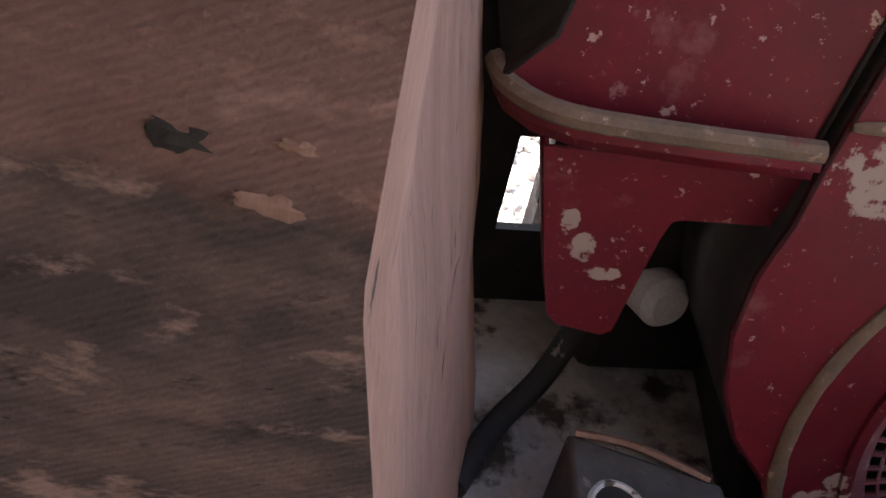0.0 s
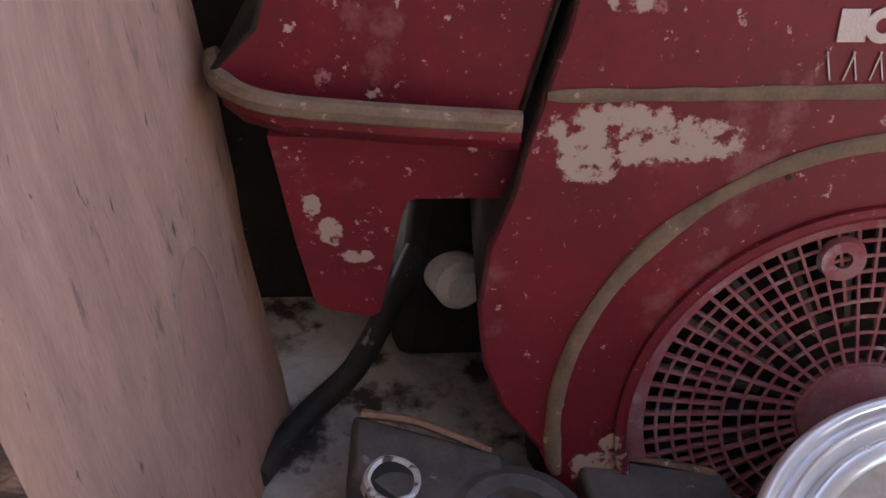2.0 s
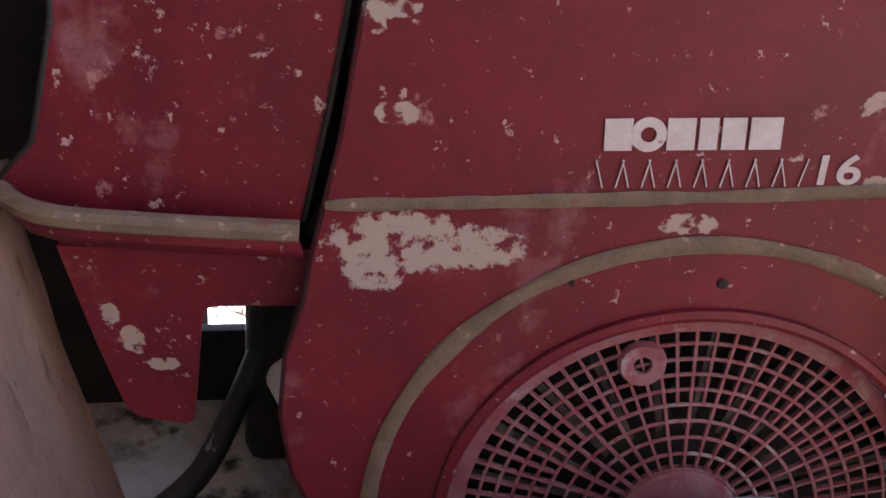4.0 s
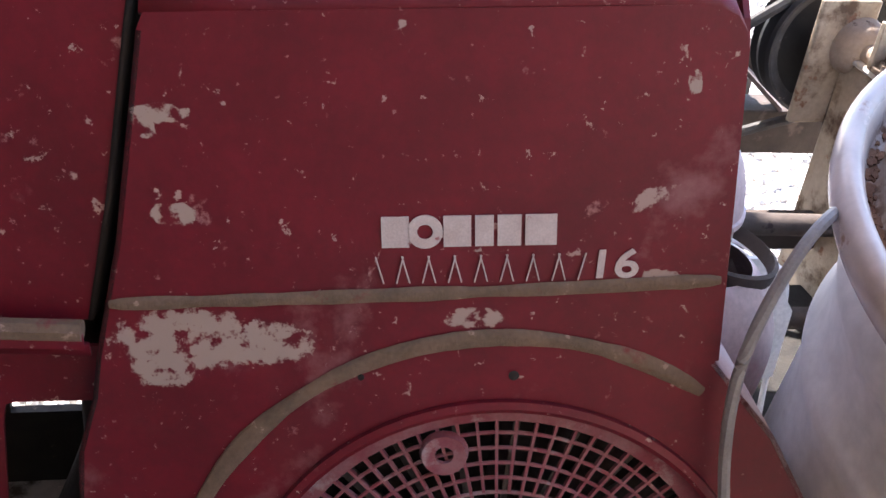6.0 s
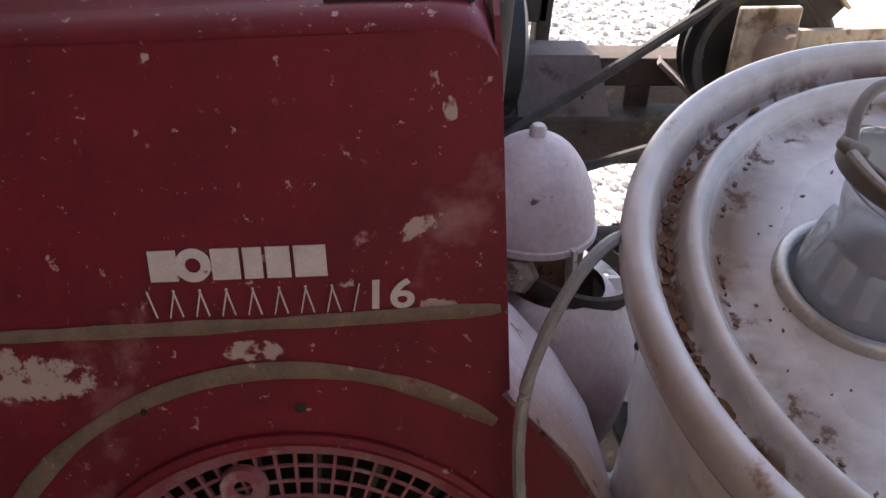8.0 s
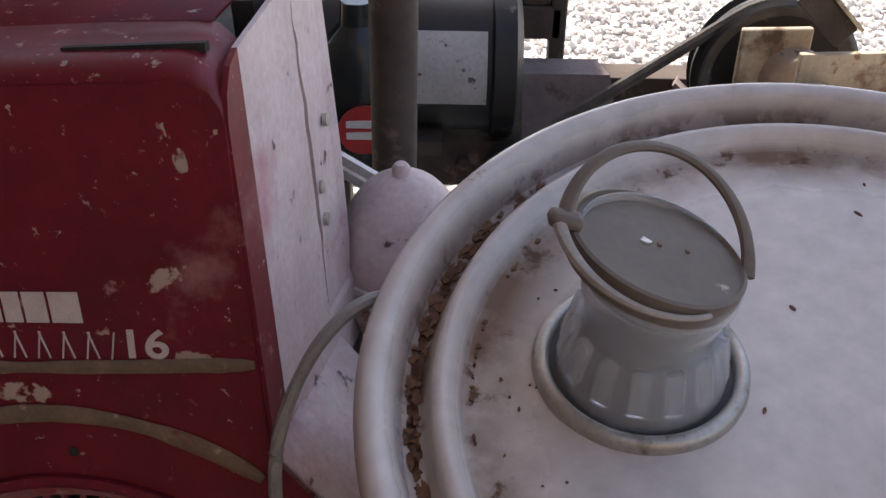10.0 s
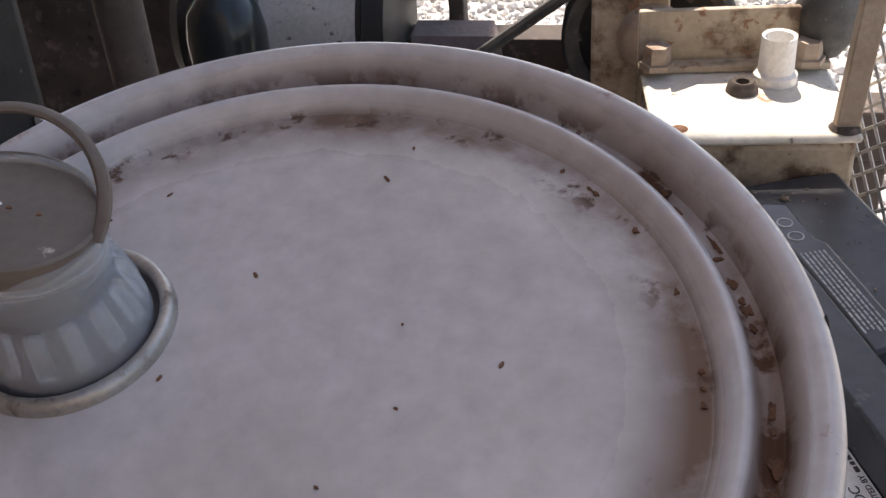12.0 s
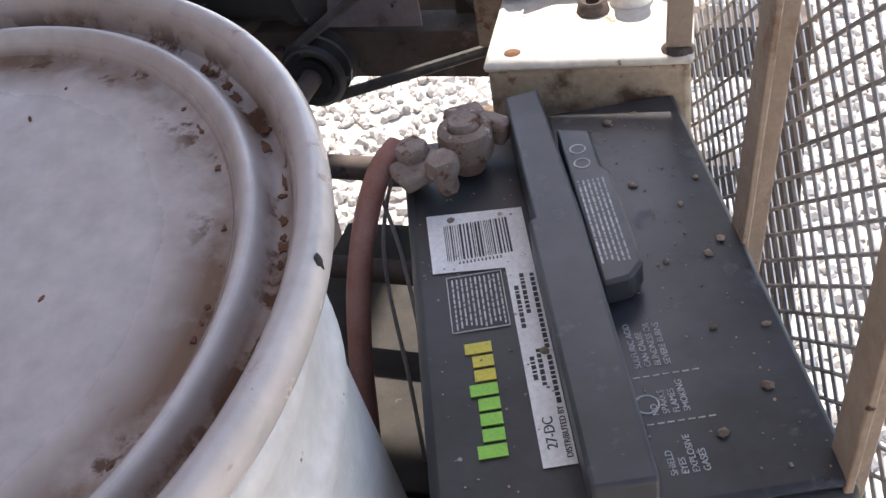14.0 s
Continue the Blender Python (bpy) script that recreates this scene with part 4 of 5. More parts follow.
part("eye", lathe([(0.0095, -0.004), (0.0098, 0.002), (0.0112, 0.0030), (0.0130, 0.002), (0.0138, -0.004)], 32, pose(-0.060, 0.008, 0.0535, 4, 0, 8), wob=0.08), M_BRIGHT, yoke, "worn bright eye")

# ---- paint can ----
can = thing("paint_can", pose(0.326, 0.119, 0.588), "wide round tin can with a bright rim and dull lid", "can")
# Side coloured dark as the shadow below the rim.
part("body", lathe([(0, 0), (0.118, 0), (0.118, 0.120), (0.1215, 0.126)], 64), M_BEAM, can, "can side coloured dark for the shadow under the rim")
part("rim", lathe(eased([(0.1215, 0.126), (0.1240, 0.1295), (0.1235, 0.1330), (0.1210, 0.1345), (0.1185, 0.1330), (0.1175, 0.1300), (0.1155, 0.1295), (0.1140, 0.1325), (0.1120, 0.1330), (0.1105, 0.1300), (0.1090, 0.1265)]), 128), M_CAN, can, "bright rolled double rim", crease=80)
part("lid_step", lathe(eased([(0.1090, 0.1265), (0.1075, 0.1290), (0.1060, 0.1300), (0.1030, 0.1290), (0.1005, 0.1270), (0.0995, 0.1255)]), 128), M_CAN, can, "bright tin step inside the rim", crease=80)
part("lid", lathe([(0.0995, 0.1255), (0.095, 0.1250), (0.0, 0.1255)], 64), M_CANLID, can, "dull brown-stained lid")

# ---- pail ----
P_AX = pose(0.6023, 0.2427, 0.8660, 10.4, -0.9, 0)
pail = thing("pail", P_AX, "white steel pail with a rusting lid and pull-up spout", "pail")
part("lid_panel", lathe([(0, 0.0), (0.05, 0.0), (0.10, 0.0003), (0.124, 0.0), (0.1290, -0.0010)], 96), M_WHITE, pail, "white dusty lid panel")
part("dirt_ring", lathe([(0.1290, -0.0010), (0.1335, -0.0018), (0.1375, -0.0008)], 96), M_WHITE, pail, "brown dirt settled along the bead", crease=80)
part("lid_step", lathe(eased([(0.1375, -0.0008), (0.1410, 0.0040), (0.1435, 0.0068), (0.1458, 0.0072), (0.1480, 0.0055), (0.1495, 0.0010)]), 160), M_WHITE, pail, "raised inner bead of the lid", crease=80)
part("lid_groove", lathe(eased([(0.1495, 0.0010), (0.1515, -0.0035), (0.1545, -0.0050), (0.1580, -0.0030)]), 160), M_WHITE, pail, "rusty groove inside the rim", crease=80)
part("lid_rim", lathe(eased([(0.1580, -0.0030), (0.1605, 0.0050), (0.1640, 0.0105), (0.1685, 0.0120), (0.1720, 0.0095), (0.1735, 0.0040), (0.1725, -0.0030), (0.1700, -0.0080)]), 192, wob=0.003), M_WHITE, pail, "rolled chipped white rim", crease=80)
body = [(0.1680, -0.006), (0.1530, -0.016), (0.1480, -0.028), (0.1485, -0.036), (0.1515, -0.042), (0.1515, -0.050), (0.1480, -0.058), (0.1465, -0.075), (0.1475, -0.085), (0.1500, -0.092), (0.1500, -0.100), (0.1460, -0.108), (0.1445, -0.20), (0.1430, -0.330), (0.141, -0.336), (0, -0.334)]
part("wall", lathe(eased(body[:-2]) + body[-2:], 128), M_WALL, pail, "white ribbed pail wall")
rs = random.Random(5)
for k in range(190):
    a = radians(rs.choice([rs.gauss(172, 22), rs.gauss(192, 20), rs.gauss(200, 26), rs.gauss(150, 18), rs.uniform(-40, 60)]))
    r = rs.choice([0.1530, 0.1545, 0.1560, 0.1545, 0.1545, 0.1345])
    sx, sy = (rs.uniform(0.0010, 0.0034), rs.uniform(0.0012, 0.0062)) if r > 0.14 else (rs.uniform(0.0006, 0.0016), rs.uniform(0.0008, 0.0024))
    w = [rs.uniform(0.35, 1.0) for _ in range(13)]
    zz = {0.1530: -0.0040, 0.1545: -0.0048, 0.1560: -0.0036}.get(r, -0.0014)
    flake = prism([(sx * w[i] * math.cos(2 * math.pi * i / 13), sy * w[i] * math.sin(2 * math.pi * i / 13)) for i in range(13)], 0, 0.0007)
    bmesh.ops.transform(flake, matrix=Matrix.Rotation(a, 4, "Z") @ pose(r, 0, zz), verts=flake.verts)
    part("rust_scab", flake, M_RUST, pail, smooth=False)
for k in range(36):
    a = radians(rs.choice([rs.gauss(165, 20), rs.uniform(0, 360)]))
    r = rs.choice([rs.uniform(0.02, 0.125), rs.uniform(0.105, 0.127), rs.uniform(0.105, 0.127)])
    s = rs.uniform(0.0003, 0.0009)
    bm = bmesh.new()
    bmesh.ops.create_icosphere(bm, subdivisions=1, radius=1.0)
    bmesh.ops.transform(bm, matrix=Matrix.Rotation(a, 4, "Z") @ pose(r, 0, 0.0004, 0, 0, rs.uniform(0, 180)) @ Matrix.Diagonal((s, s * rs.uniform(1, 3), 0.0005, 1)), verts=bm.verts)
    part("speck", bm, M_RUST, pail)
for a, z, h in ((-28, -0.02, 0.008), (-33, -0.028, 0.012), (-12, -0.03, 0.010), (-40, -0.02, 0.006), (-150, -0.02, 0.012), (-160, -0.035, 0.014), (-168, -0.02, 0.008), (-22, 0.003, 0.004), (8, 0.006, 0.005)):
    bm = bmesh.new()
    bmesh.ops.create_icosphere(bm, subdivisions=2, radius=1.0)
    for v in bm.verts:
        v.co *= 1 + 0.45 * noise.noise(v.co * 1.8 + Vector((a, 0, 0)))
    rr = 0.1725 if z > 0 else 0.1490
    bmesh.ops.transform(bm, matrix=Matrix.Rotation(radians(a), 4, "Z") @ pose(rr, 0, z, 0, 0, 0) @ Matrix.Diagonal((0.0012, 0.0022, h, 1)), verts=bm.verts)
    part("paint_chip", bm, M_DARK, pail)
# pull-up spout
SX, SY = -0.0765, 0.0165
spout = part("spout_ring", lathe(eased([(0.0310, -0.003), (0.0318, 0.0035), (0.0340, 0.0050), (0.0364, 0.0040), (0.0372, 0.0005), (0.0372, -0.001)]), 56, pose(SX, SY, 0.0)), M_SEAL, pail, "dull tin crimp ring round the spout", crease=80)
neck = lathe(eased([(0.0300, -0.004), (0.0292, 0.003), (0.0280, 0.014), (0.0252, 0.0215), (0.0215, 0.0245), (0.0222, 0.030), (0.0238, 0.036), (0.0242, 0.0420), (0.0262, 0.0455), (0.0268, 0.0545)]), 48)
for v in neck.verts:
    w = min(1.0, max(0.0, (v.co.z - 0.024) / 0.026))
    v.co.z -= w * 0.30 * v.co.x
    v.co += Vector((SX, SY, 0))
part("spout_cone", neck, M_POLY, spout, "cloudy clear plastic spout", solid=0.0014)
# Floor coloured black as the shade inside the crimp ring.
part("spout_floor", lathe([(0, -0.0005), (0.020, -0.0005), (0.0325, 0.0008)], 32, pose(SX, SY, 0.0009)), M_BATT, spout)
for k in range(14):
    part("spout_rib", boxes((0.0255, 0.0292, -0.0030, 0.0030, 0.002, 0.019), m=pose(SX, SY, 0) @ Matrix.Rotation(2 * math.pi * k / 14, 4, "Z") @ pose(0.0012, 0, 0, 0, -12, 0)), M_POLY, spout, bevel=0.0008)
capm = pose(SX - 0.0015, SY + 0.001, 0.0550, -7, 17, 0)
cap = part("spout_cap", lathe([(0.0266, -0.009), (0.0278, -0.008), (0.0292, -0.001), (0.0292, 0.0012), (0.0280, 0.0018), (0.0272, 0.0006), (0, 0.0004)], 56, capm), M_GREYCAP, pail, "grey-brown plastic spout cap")
bail = [capm @ Matrix.Rotation(radians(36), 4, "X") @ Vector((0.0310 * math.cos(radians(a)) - 0.001, 0.0330 * math.sin(radians(a)), 0.002)) for a in [180 - 6.2 * i for i in range(31)]]
part("pull_ring", sweep(bail, 0.0024, 8, flat=0.7), M_GREYCAP, cap, "lifted plastic pull ring")
lipw = [capm @ Vector(((0.0338 - 0.0030 * k / 22) * math.cos(radians(176 + 5.2 * k)), (0.0338 - 0.0030 * k / 22) * math.sin(radians(176 + 5.2 * k)), 0.0030 - 0.0050 * math.sin(math.pi * min(1.0, k / 22) * 0.8))) for k in range(23)]
part("cap_lip", sweep(lipw, lambda t: 0.0025 * (1 - 0.6 * t), 8, flat=0.7), M_GREYLIP, cap, "scuffed pale lip of the cap")
part("cap_tab", boxes((-0.037, -0.026, -0.0035, 0.0035, 0.000, 0.005), m=capm), M_GREYCAP, cap, bevel=0.002)
for cx_, cy_, cs in ((-0.004, 0.002, 0.0024), (0.0005, 0.0012, 0.0012), (0.010, 0.001, 0.0011)):
    fl = prism([(cs * (0.6 + 0.4 * math.sin(i * 2.3 + cs * 900)) * math.cos(i * 0.7), 0.6 * cs * math.sin(i * 0.7)) for i in range(9)], 0.0005, 0.0010)
    bmesh.ops.transform(fl, matrix=capm @ pose(cx_, cy_, 0), verts=fl.verts)
    part("paint_fleck", fl, M_LABEL if cs > 0.002 else M_RUST, cap, smooth=False)

# ---- battery ----
B_AX = pose(0.8155, 0.4405, 0.515, 0, 0, 19.2)
bat = thing("car_battery", B_AX, "dusty black lead-acid battery with a worn paper label", "battery")
H = 0.210
part("case", boxes((-0.083, 0.083, -0.150, 0.150, 0, H - 0.028)), M_BATT, bat, bevel=0.004)
part("lid", boxes((-0.086, 0.086, -0.153, 0.153, H - 0.027, H)), M_BATT, bat, "black plastic battery lid", bevel=0.005)
part("vent_cover", boxes((0.004, 0.0845, -0.151, 0.1515, H + 0.0003, H + 0.006)), M_BATT2, bat, "dusty blue-black raised cover", bevel=0.003)
part("vent_bar", prism([(-0.019, 0.146), (0.002, 0.150), (0.006, 0.02), (0.006, -0.152), (-0.021, -0.152), (-0.0215, 0.022), (-0.018, 0.024)], H + 0.0003, H + 0.026), M_BATT2, bat, "raised black vent bar", bevel=0.004)
flap = part("carry_flap", prism([(0.006, 0.105), (0.024, 0.098), (0.024, 0.062), (0.028, 0.056), (0.028, -0.022), (0.020, -0.032), (0.006, -0.034)], H + 0.010, H + 0.0245), M_BATT2, bat, "black printed flap on the vent bar", bevel=0.002)
LZ = H + 0.0004
label = part("paper_label", prism([(-0.075, 0.073), (-0.0215, 0.068), (-0.0215, -0.1175), (-0.0365, -0.1175), (-0.0365, 0.018), (-0.0745, 0.022)], LZ, LZ + 0.0004), M_LABEL, bat, "stained white paper label with a bar code", smooth=False)
x = -0.066
rb = random.Random(2)
while x < -0.031:
    w = rb.choice([0.0004, 0.0004, 0.0008, 0.0012])
    part("code_bar", boxes((x, x + w, 0.030, 0.061, LZ + 0.0004, LZ + 0.0006)), M_INK, label, smooth=False)
    x += w + rb.choice([0.0005, 0.0006, 0.0010])
for k in range(12):
    part("small_print", boxes((-0.060 + k * 0.002, -0.0592 + k * 0.002, 0.0265, 0.0285, LZ + 0.0004, LZ + 0.0006)), M_INK, label, smooth=False)


def upright(x, y, z):
    """Writing that runs away from the near end."""
    return pose(x, y, z, 0, 0, 90)


TZ = LZ + 0.0005
lettering("27-DC", 0.0068, upright(-0.0285, -0.108, TZ), label, M_INK)
lettering("DISTRIBUTED BY", 0.0040, upright(-0.0228, -0.114, TZ), label, M_INK)
for y0, y1, xx in ((-0.082, -0.050, -0.0228), (-0.046, 0.010, -0.0228), (-0.07, -0.045, -0.0275), (-0.020, 0.008, -0.0280), (-0.066, -0.052, -0.0310), (-0.03, 0.0, -0.0318)):
    y = y0
    while y < y1:
        d = rb.uniform(0.0012, 0.0036)
        part("small_print", boxes((xx - 0.0022, xx, y, y + d, LZ + 0.0004, LZ + 0.0006)), M_INK, label, smooth=False)
        y += d + 0.0010
# coloured maker's mark as plain blocks
for i in range(8):
    y0 = -0.1075 + i * 0.0093
    tall = i in (0, 4, 7)
    part("colour_block", boxes((-0.0630 if tall else -0.0600, -0.0500, y0, y0 + 0.0072, LZ, LZ + 0.0006)), M_GREEN if i < 5 else M_YELLOW, bat, smooth=False)
for a in ((-0.068, -0.0675, -0.026, 0.017), (-0.0395, -0.039, -0.026, 0.017), (-0.068, -0.039, 0.0165, 0.017), (-0.068, -0.039, -0.026, -0.0255)):
    part("box_line", boxes((*a, LZ, LZ + 0.0004)), M_PRINT, bat, smooth=False)
for k in range(11):
    x = -0.0655 + k * 0.0024
    y = 0.0145
    while y > -0.022:
        d = rb.uniform(0.002, 0.007)
        part("small_print", boxes((x, x + 0.0009, max(y - d, -0.024), y, LZ, LZ + 0.0003)), M_PRINT, bat, smooth=False)
        y -= d + 0.0012
WZ = H + 0.0062
for i, (txt, y) in enumerate((("SULFURIC ACID", -0.062), ("CAN CAUSE", -0.062), ("BLINDNESS OR", -0.062), ("SEVERE BURNS", -0.062))):
    lettering(txt, 0.0042, upright(0.0150 + i * 0.0045, y - 0.012, WZ), bat, M_PRINT)
for i, txt in enumerate(("NO", "SPARKS", "FLAMES", "SMOKING")):
    lettering(txt, 0.0042, upright(0.0165 + i * 0.0045, -0.103, WZ), bat, M_PRINT)
for i, txt in enumerate(("SHIELD", "EYES", "EXPLOSIVE", "GASES")):
    lettering(txt, 0.0042, upright(0.0165 + i * 0.0045, -0.136, WZ), bat, M_PRINT)
for y in (-0.080, -0.108):
    for k in range(7):
        part("dashed_line", boxes((0.010 + k * 0.0044, 0.013 + k * 0.0044, y, y + 0.0006, WZ - 0.0002, WZ + 0.0002)), M_PRINT, bat, smooth=False)
part("warning_ring", lathe([(0.0048, 0), (0.0056, 0), (0.0056, 0.0004), (0.0048, 0.0004)], 24, pose(0.0125, -0.096, WZ - 0.0002), closed=True), M_PRINT, bat, smooth=False)
FZ = H + 0.0246
for k in range(6):
    x = 0.0085 + k * 0.0026
    y = 0.050
    while y > -0.018:
        d = rb.uniform(0.0015, 0.006)
        part("small_print", boxes((x, x + 0.0010, max(y - d, -0.02), y, FZ - 0.0002, FZ + 0.0003)), M_PRINT, flap, smooth=False)
        y -= d + 0.0010
for cy in (0.066, 0.080):
    part("mark_ring", lathe([(0.0038, 0), (0.0046, 0), (0.0046, 0.0004), (0.0038, 0.0004)], 20, pose(0.014, cy, FZ - 0.0001), closed=True), M_PRINT, flap, smooth=False)
# terminal clamp
term = part("terminal_post", lathe([(0, H + 0.034), (0.0085, H + 0.034), (0.0095, H + 0.030), (0.0095, H)], 24, pose(-0.046, 0.116, 0)), M_LEAD, bat, "corroded lead terminal post")
part("clamp", lathe([(0.0100, H + 0.012), (0.0100, H + 0.029), (0.0125, H + 0.031), (0.0160, H + 0.028), (0.0165, H + 0.012)], 24, pose(-0.046, 0.116, 0), closed=True, wob=0.08), M_LEAD, bat, "corroded terminal clamp")
part("clamp_ear", boxes((-0.012, 0.012, -0.006, 0.007, 0, 0.018), m=pose(-0.046, 0.135, H + 0.012, 8, 5, 20)), M_LEAD, bat, bevel=0.003)
part("clamp_ear", boxes((-0.010, 0.010, -0.006, 0.006, 0, 0.016), m=pose(-0.030, 0.128, H + 0.010, 0, 12, -30)), M_LEAD, bat, bevel=0.003)
part("cable_bar", boxes((-0.020, 0.010, -0.012, 0.012, 0, 0.010), m=pose(-0.070, 0.104, H + 0.010, 0, -6, 25)), M_LEAD, bat, bevel=0.003)
for bx, by in ((-0.060, 0.092), (-0.076, 0.110)):
    part("clamp_bolt", lathe([(0, 0.022), (0.0085, 0.022), (0.0095, 0.019), (0.0095, 0.010), (0.0065, 0.008), (0.0065, -0.002)], 6, pose(bx, by, H + 0.006, 4, -6, 10), wob=0.1), M_LEAD, bat, smooth=False)
red_c = [(0.690, 0.537, 0.738), (0.684, 0.520, 0.733), (0.678, 0.500, 0.715), (0.674, 0.478, 0.685), (0.672, 0.458, 0.64), (0.670, 0.44, 0.57), (0.665, 0.43, 0.53)]
tagged(obj("battery_cable", sweep(smooth_path(red_c), 0.0075, 12), M_REDCABLE), "faded red battery cable from the corroded clamp", "cable")
for i, off in enumerate((0.0, 0.012)):
    pts = [(0.700 - off, 0.545, 0.735), (0.688 - off, 0.528, 0.725), (0.682 + off, 0.50, 0.68), (0.694 + off, 0.47, 0.60), (0.70, 0.45, 0.52)]
    tagged(obj("thin_wire", sweep(smooth_path(pts), 0.0014, 6), M_CABLE), "thin dirty wire beside the battery", "wire", "wires at the battery")

rs2 = np.random.RandomState(11)
ico = bmesh.new()
bmesh.ops.create_icosphere(ico, subdivisions=1, radius=1.0)
base_v = np.array([v.co[:] for v in ico.verts])
base_f = np.array([[v.index for v in f.verts] for f in ico.faces])
ico.free()
vv, ff = [], []
for k in range(210):
    big = k < 16
    sz = rs2.uniform(0.0014, 0.0032) if big else rs2.uniform(0.0003, 0.0009)
    u, v_ = (rs2.uniform(0.008, 0.080) if rs2.rand() < 0.7 else rs2.uniform(-0.080, -0.025)), rs2.uniform(-0.145, 0.14)
    top_z = H + 0.0063 if u > 0 else H + 0.0006
    p = base_v * (1 + rs2.uniform(-0.3, 0.3, (len(base_v), 1))) * sz * np.array((1, rs2.uniform(0.6, 1.4), 0.5))
    ff.append(base_f + len(base_v) * k)
    vv.append(p + np.array((u, v_, top_z + sz * 0.3)))
me = bpy.data.meshes.new("debris")
me.from_pydata(np.concatenate(vv).tolist(), [], np.concatenate(ff).tolist())
me.materials.append(M_CRUMB)
deb = new("debris", me)
deb.matrix_world = B_AX
tagged(deb, "crumbs of dirt and grit lying on the battery", "debris", kind="stuff")

# ---- gearbox ----
gear = thing("gearbox", pose(0.790, 0.655, 0.515, 0, 0, 5), "tan gearbox, top coloured pale for sun, rust and oil stains", "gearbox")
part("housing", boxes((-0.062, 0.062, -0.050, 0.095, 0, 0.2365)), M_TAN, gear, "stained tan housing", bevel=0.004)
part("top_plate", boxes((-0.064, 0.064, -0.053, 0.097, 0.237, 0.243)), M_TANSUN, gear, "worn cover plate, tan painted pale for sun", bevel=0.003)
part("angle_bar", boxes((-0.066, 0.064, 0.052, 0.058, 0.2435, 0.285), (-0.066, 0.064, 0.040, 0.052, 0.2435, 0.249)), M_TAN, gear, "upright angle bar", bevel=0.001)
for x, y, k in ((-0.054, 0.040, 0.2495), (0.048, 0.042, 0.2495)):
    part("bolt", lathe([(0, 0.016), (0.0085, 0.016), (0.0095, 0.013), (0.0095, 0.004), (0.012, 0.004), (0.012, 0)], 6, pose(x, y, k)), M_RUSTSTEEL, gear, smooth=False)
part("plug_nut", lathe([(0.0045, 0.001), (0.0045, 0.007), (0.0075, 0.008), (0.0095, 0.006), (0.011, 0.0)], 20, pose(0.000, 0.013, 0.243)), M_BEAM, gear, "dark threaded plug")
part("breather", lathe([(0, 0.004), (0.009, 0.006), (0.0095, 0.032), (0.0115, 0.033), (0.012, 0.008), (0.0145, 0.006), (0.0145, 0.0)], 28, pose(0.024, 0.027, 0.243)), M_LABEL, gear, "pale round breather cup")
part("bolt_hole", lathe([(0, 0.0004), (0.0045, 0.0004), (0.0055, 0)], 18, pose(-0.047, -0.038, 0.2431)), M_RUST, gear)
part("bearing_plate", boxes((-0.096, -0.040, 0.094, 0.101, 0.176, 0.288)), M_TAN, gear, "tan stained bearing plate", bevel=0.002)
part("bearing", lathe([(0, 0.030), (0.008, 0.030), (0.009, 0.018), (0.020, 0.014), (0.024, 0.008), (0.026, 0.0)], 28, pose(-0.052, 0.094, 0.248, 90, 0, 0)), M_RUSTSTEEL, gear, "dirty shaft bearing")
part("stay", boxes((-0.026, 0.026, -0.004, 0.004, -0.010, 0.010), m=pose(-0.040, 0.082, 0.304, 0, 44, 0)), M_BEAM, gear, "dark slanting stay", bevel=0.001)
part("stay_edge", boxes((-0.026, 0.026, -0.010, 0.004, 0.0102, 0.0130), m=pose(-0.040, 0.082, 0.304, 0, 44, 0)), M_TAN, gear, smooth=False)
part("side_foot", boxes((-0.080, -0.0625, -0.046, -0.036, 0.150, 0.205)), M_TAN, gear, bevel=0.002)
part("knob", lathe([(0, 0.034), (0.018, 0.032), (0.022, 0.02), (0.021, 0.0), (0.012, -0.014)], 20, pose(0.062, 0.060, 0.262)), M_RUBBER, gear, "round black rubber knob")

PX, PY, PZ, PR = 0.728, 0.785, 0.750, 0.066     # driven pulley
QX, QZ, QR = 0.526, 0.648, 0.030                # pulley on the engine shaft


def sheave(name, x, z, r, label, shaft0, shaft1):
    ob = thing(name, pose(x, PY, z, 90, 0, 0), label, "pulley")
    part("wheel", lathe([(0.010, -0.020), (r - 0.016, -0.012), (r - 0.003, -0.018), (r, -0.015), (r - 0.010, -0.009), (r - 0.010, -0.007), (r, -0.002), (r, 0.002), (r - 0.010, 0.007), (r - 0.010, 0.009), (r, 0.015), (r - 0.003, 0.018), (r - 0.014, 0.010), (0.018, 0.008), (0.018, 0.020), (0.010, 0.020)], 56, closed=True), M_GLOSSBLACK, ob)
    part("rim_face", lathe([(r - 0.013, 0.0112), (r - 0.0025, 0.0184), (r - 0.0045, 0.0190), (r - 0.013, 0.0130)], 56, closed=True), M_RUBBER, ob, "worn grey rim")
    part("shaft", lathe([(0, shaft1), (0.009, shaft1), (0.009, shaft0), (0, shaft0)], 20), M_BEAM, ob)


sheave("belt_pulley", PX, PZ, PR, "dark two-groove belt pulley behind the gearbox bearing", -0.02, 0.050)
sheave("engine_pulley", QX, QZ, QR, "small dark two-groove pulley on the engine shaft", -0.02, 0.33)
span = math.hypot(PX - QX, PZ - QZ)
lean, open_ = math.atan2(PZ - QZ, PX - QX), math.asin((PR - QR) / span)
belt = []
for i in range(25):
    a = lean + math.pi / 2 + open_ - (math.pi + 2 * open_) * i / 24
    belt.append((PX + (PR - 0.003) * math.cos(a), PY - 0.008, PZ + (PR - 0.003) * math.sin(a)))
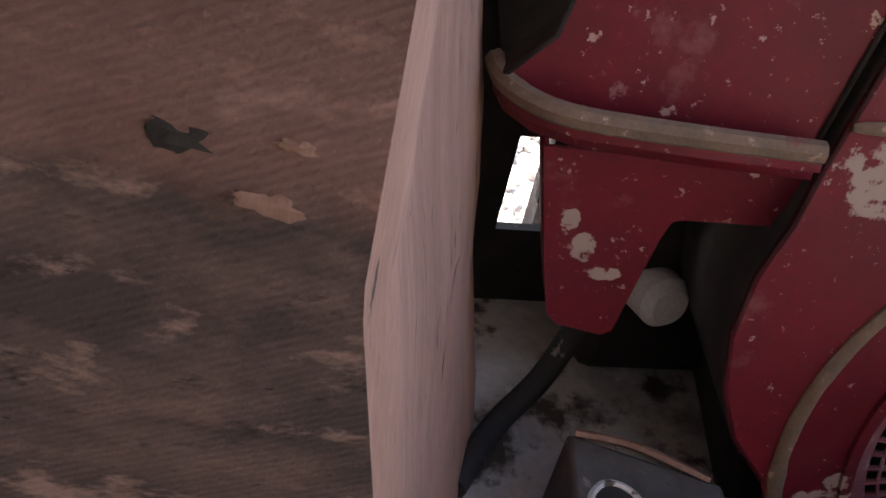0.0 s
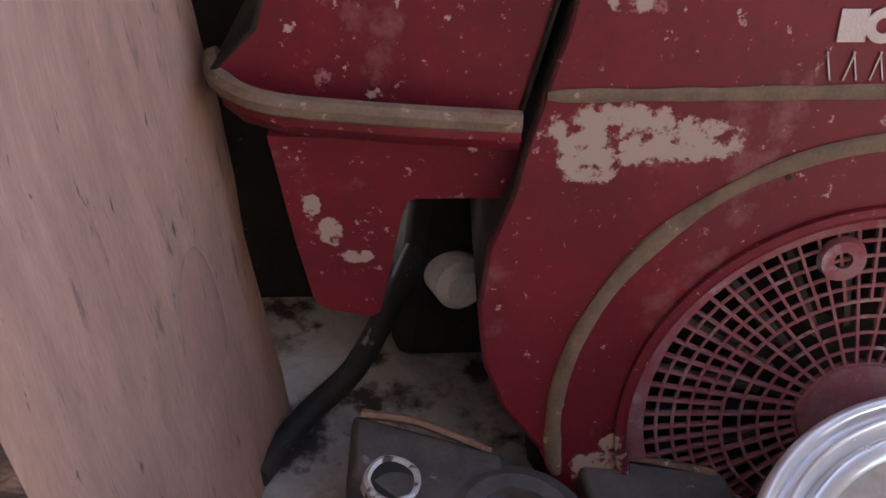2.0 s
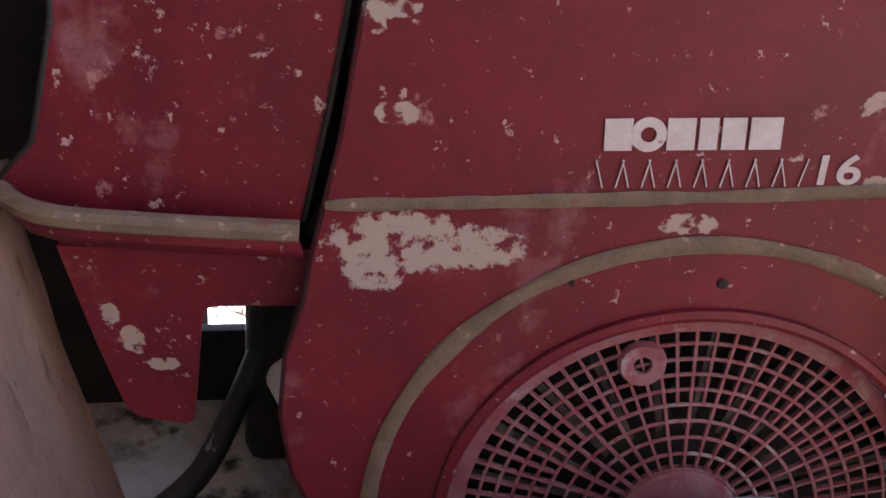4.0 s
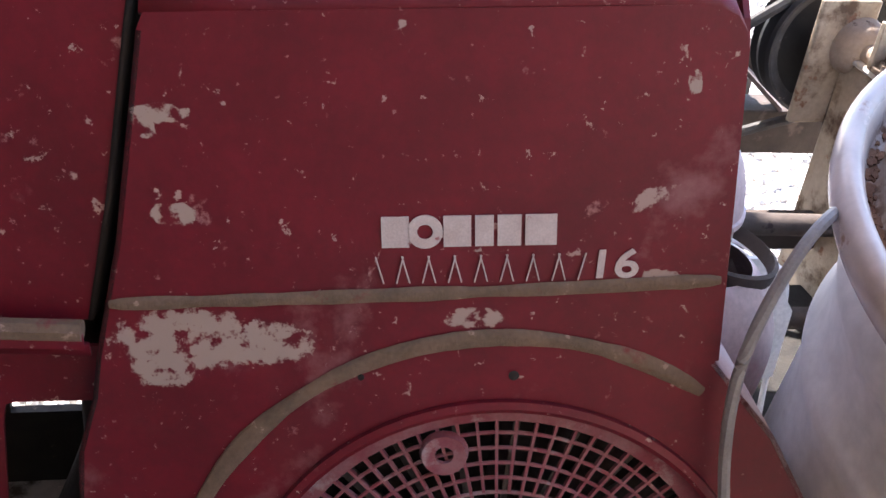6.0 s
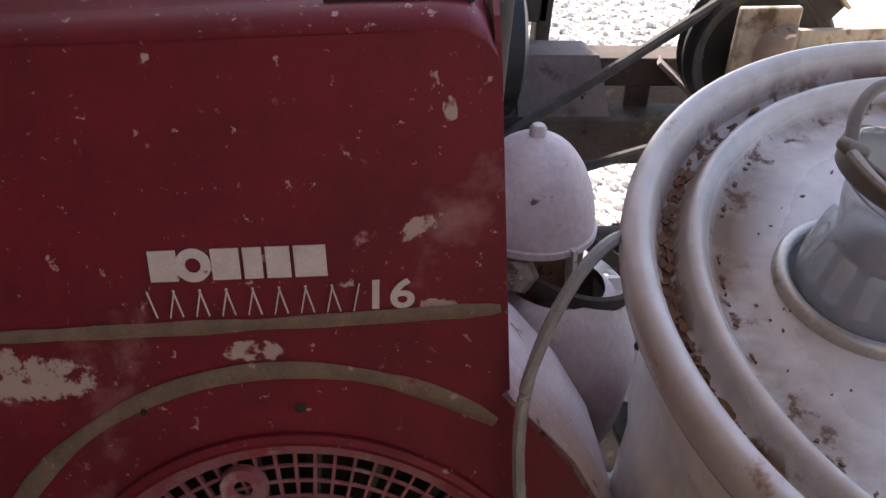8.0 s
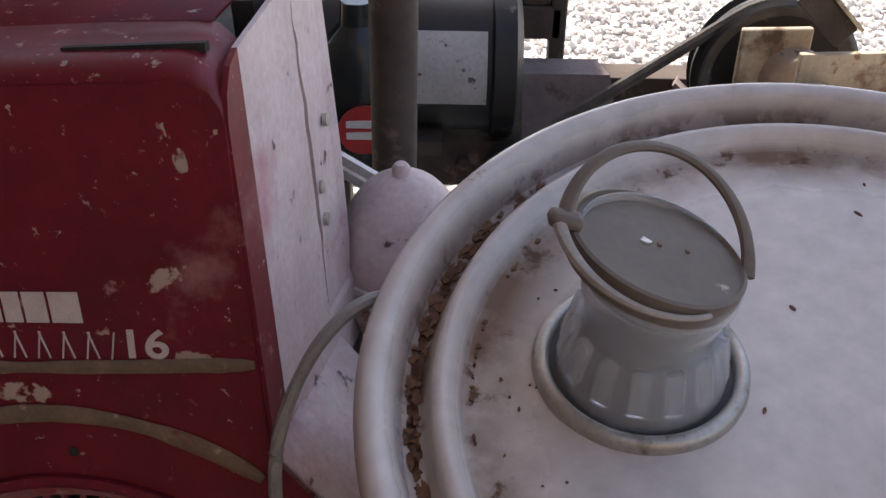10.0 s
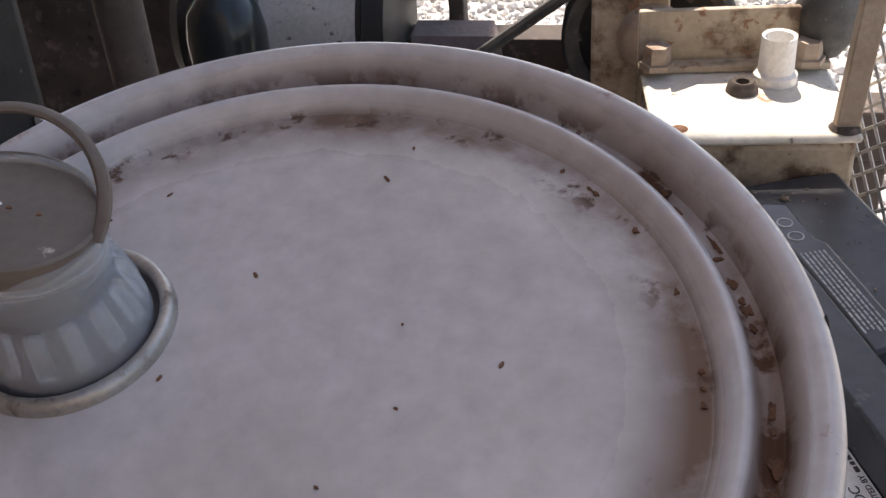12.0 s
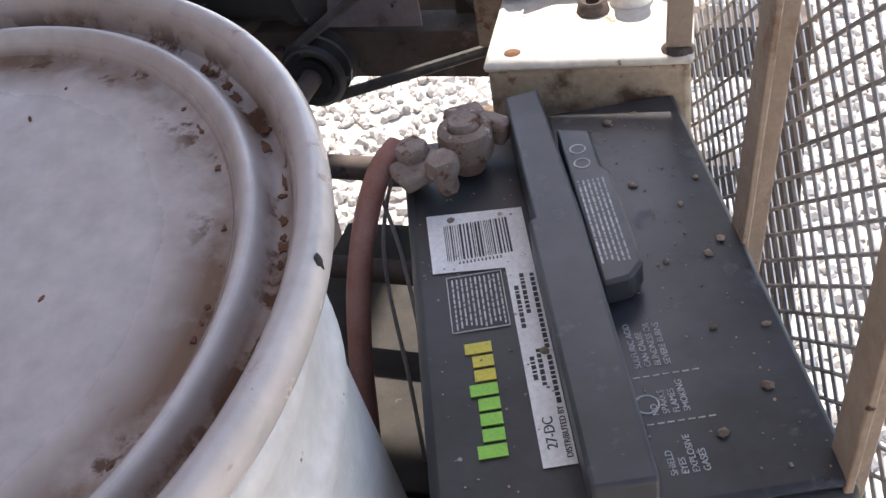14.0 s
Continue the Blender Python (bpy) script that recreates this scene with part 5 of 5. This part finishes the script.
for i in range(17):
    a = lean - math.pi / 2 - open_ - (math.pi - 2 * open_) * i / 16
    belt.append((QX + (QR - 0.003) * math.cos(a), PY - 0.008, QZ + (QR - 0.003) * math.sin(a)))
tagged(obj("drive_belt", sweep(belt, 0.0050, 8, closed=True), M_RUBBER), "worn grey-black rubber drive belt round both pulleys", "belt")

# ---- black canister and bottle ----
mot = thing("electric_motor", pose(0.430, 0.840, 0.7325, 0, 90, 0), "black cylindrical motor with a white data plate", "motor")
part("shell", lathe([(0, -0.095), (0.052, -0.095), (0.060, -0.085), (0.060, 0.070), (0.065, 0.072), (0.065, 0.090), (0.052, 0.096), (0, 0.096)], 44), M_GLOSSBLACK, mot)
bm = bmesh.new()
a0, a1 = 225, 284
for i in range(13):
    a = radians(a0 + (a1 - a0) * i / 12)
    for z in (-0.015, 0.066):
        bm.verts.new((0.0608 * math.cos(a), 0.0608 * math.sin(a), z))
bm.verts.ensure_lookup_table()
for i in range(12):
    bm.faces.new([bm.verts[j] for j in (2 * i, 2 * i + 1, 2 * i + 3, 2 * i + 2)])
part("data_plate", bm, M_PLATE, mot, "stained white data plate")
part("bracket", boxes((0.050, 0.0625, -0.060, 0.03, -0.05, 0.03)), M_BEAM, mot)
bot = thing("bottle", pose(0.392, 0.770, 0.6705), "dark plastic bottle with a red round label", "bottle")
part("body", lathe([(0, 0), (0.030, 0), (0.033, 0.004), (0.033, 0.085), (0.029, 0.105), (0.014, 0.122), (0.013, 0.14), (0, 0.14)], 36), M_BOTTLE, bot)
part("label_disc", lathe([(0, 0.002), (0.021, 0.002), (0.021, 0)], 28, pose(0.006, -0.0335, 0.045, 90, 0, 8)), M_REDLABEL, bot, "round red label")
for k in range(2):
    part("label_bar", boxes((-0.012, 0.012, -0.0375, -0.0357, 0.038 + k * 0.010, 0.044 + k * 0.010)), M_LABEL, bot, smooth=False)

# ---- guard fence ----
fence = thing("mesh_guard", pose(0.825, 0.622, 0.515, 0, 0, -72.0) @ pose(0, 0, 0, -5, 0, 0), "expanded-metal guard with rusty angle-iron posts", "fence")
L = 0.62
for x in (0.158, 0.310, 0.47):
    part("post", boxes((x - 0.0095, x + 0.0095, -0.002, 0.002, 0, 0.75), (x - 0.0095, x - 0.0065, 0.002, 0.016, 0, 0.75)), M_RUSTSTEEL, fence, "rusty angle-iron post", bevel=0.001)
part("bottom_rail", boxes((-0.02, L, 0.017, 0.020, 0.0, 0.03)), M_RUSTSTEEL, fence, bevel=0.001)
bar = thing("upright_bar", pose(0.848, 0.618, 0.758, 0, 3, 10), "pale rusty upright bar standing on the gearbox corner", "bar")
part("bar", boxes((-0.0075, 0.0075, -0.004, 0.004, 0, 0.5)), M_RUSTSTEEL, bar, bevel=0.001)
part("weld_foot", lathe([(0, 0.003), (0.008, 0.003), (0.0105, 0.0)], 16, wob=0.15), M_BEAM, bar)
CW, CH = 0.0205, 0.0086
nx, nz = int(L / CW) + 2, int(0.74 / CH)
corner = np.array([(x, y, z) for x in (0, 1) for y in (-0.0006, 0.0006) for z in (-0.0010, 0.0010)])
quads = np.array([(0, 1, 3, 2), (4, 6, 7, 5), (0, 4, 5, 1), (2, 3, 7, 6), (0, 2, 6, 4), (1, 5, 7, 3)])
turned = []
for sgn in (1, -1):
    d = Vector((CW / 2 * sgn, 0, CH))
    q = d.to_track_quat("X", "Z").to_matrix() @ Matrix.Rotation(radians(35), 3, "X")
    turned.append((corner * np.array((d.length + 0.001, 1, 1)) - np.array((0.0005, 0, 0))) @ np.array(q).T)
vv, ff = [], []
for j in range(nz):
    for i in range(nx):
        at = np.array((-0.02 + i * CW + (CW / 2 if j % 2 else 0), 0.020 + 0.0012 * noise.noise((i * 0.4, j * 0.25, 0)), 0.012 + j * CH))
        for t_ in turned:
            ff.append(quads + 8 * len(vv))
            vv.append(t_ + at)
me = bpy.data.meshes.new("expanded_mesh")
me.from_pydata(np.concatenate(vv).tolist(), [], np.concatenate(ff).tolist())
me.materials.append(M_MESH)
mesh_ob = new("expanded_mesh", me)
mesh_ob.parent = fence
tagged(mesh_ob, "grey expanded steel mesh", kind="stuff")
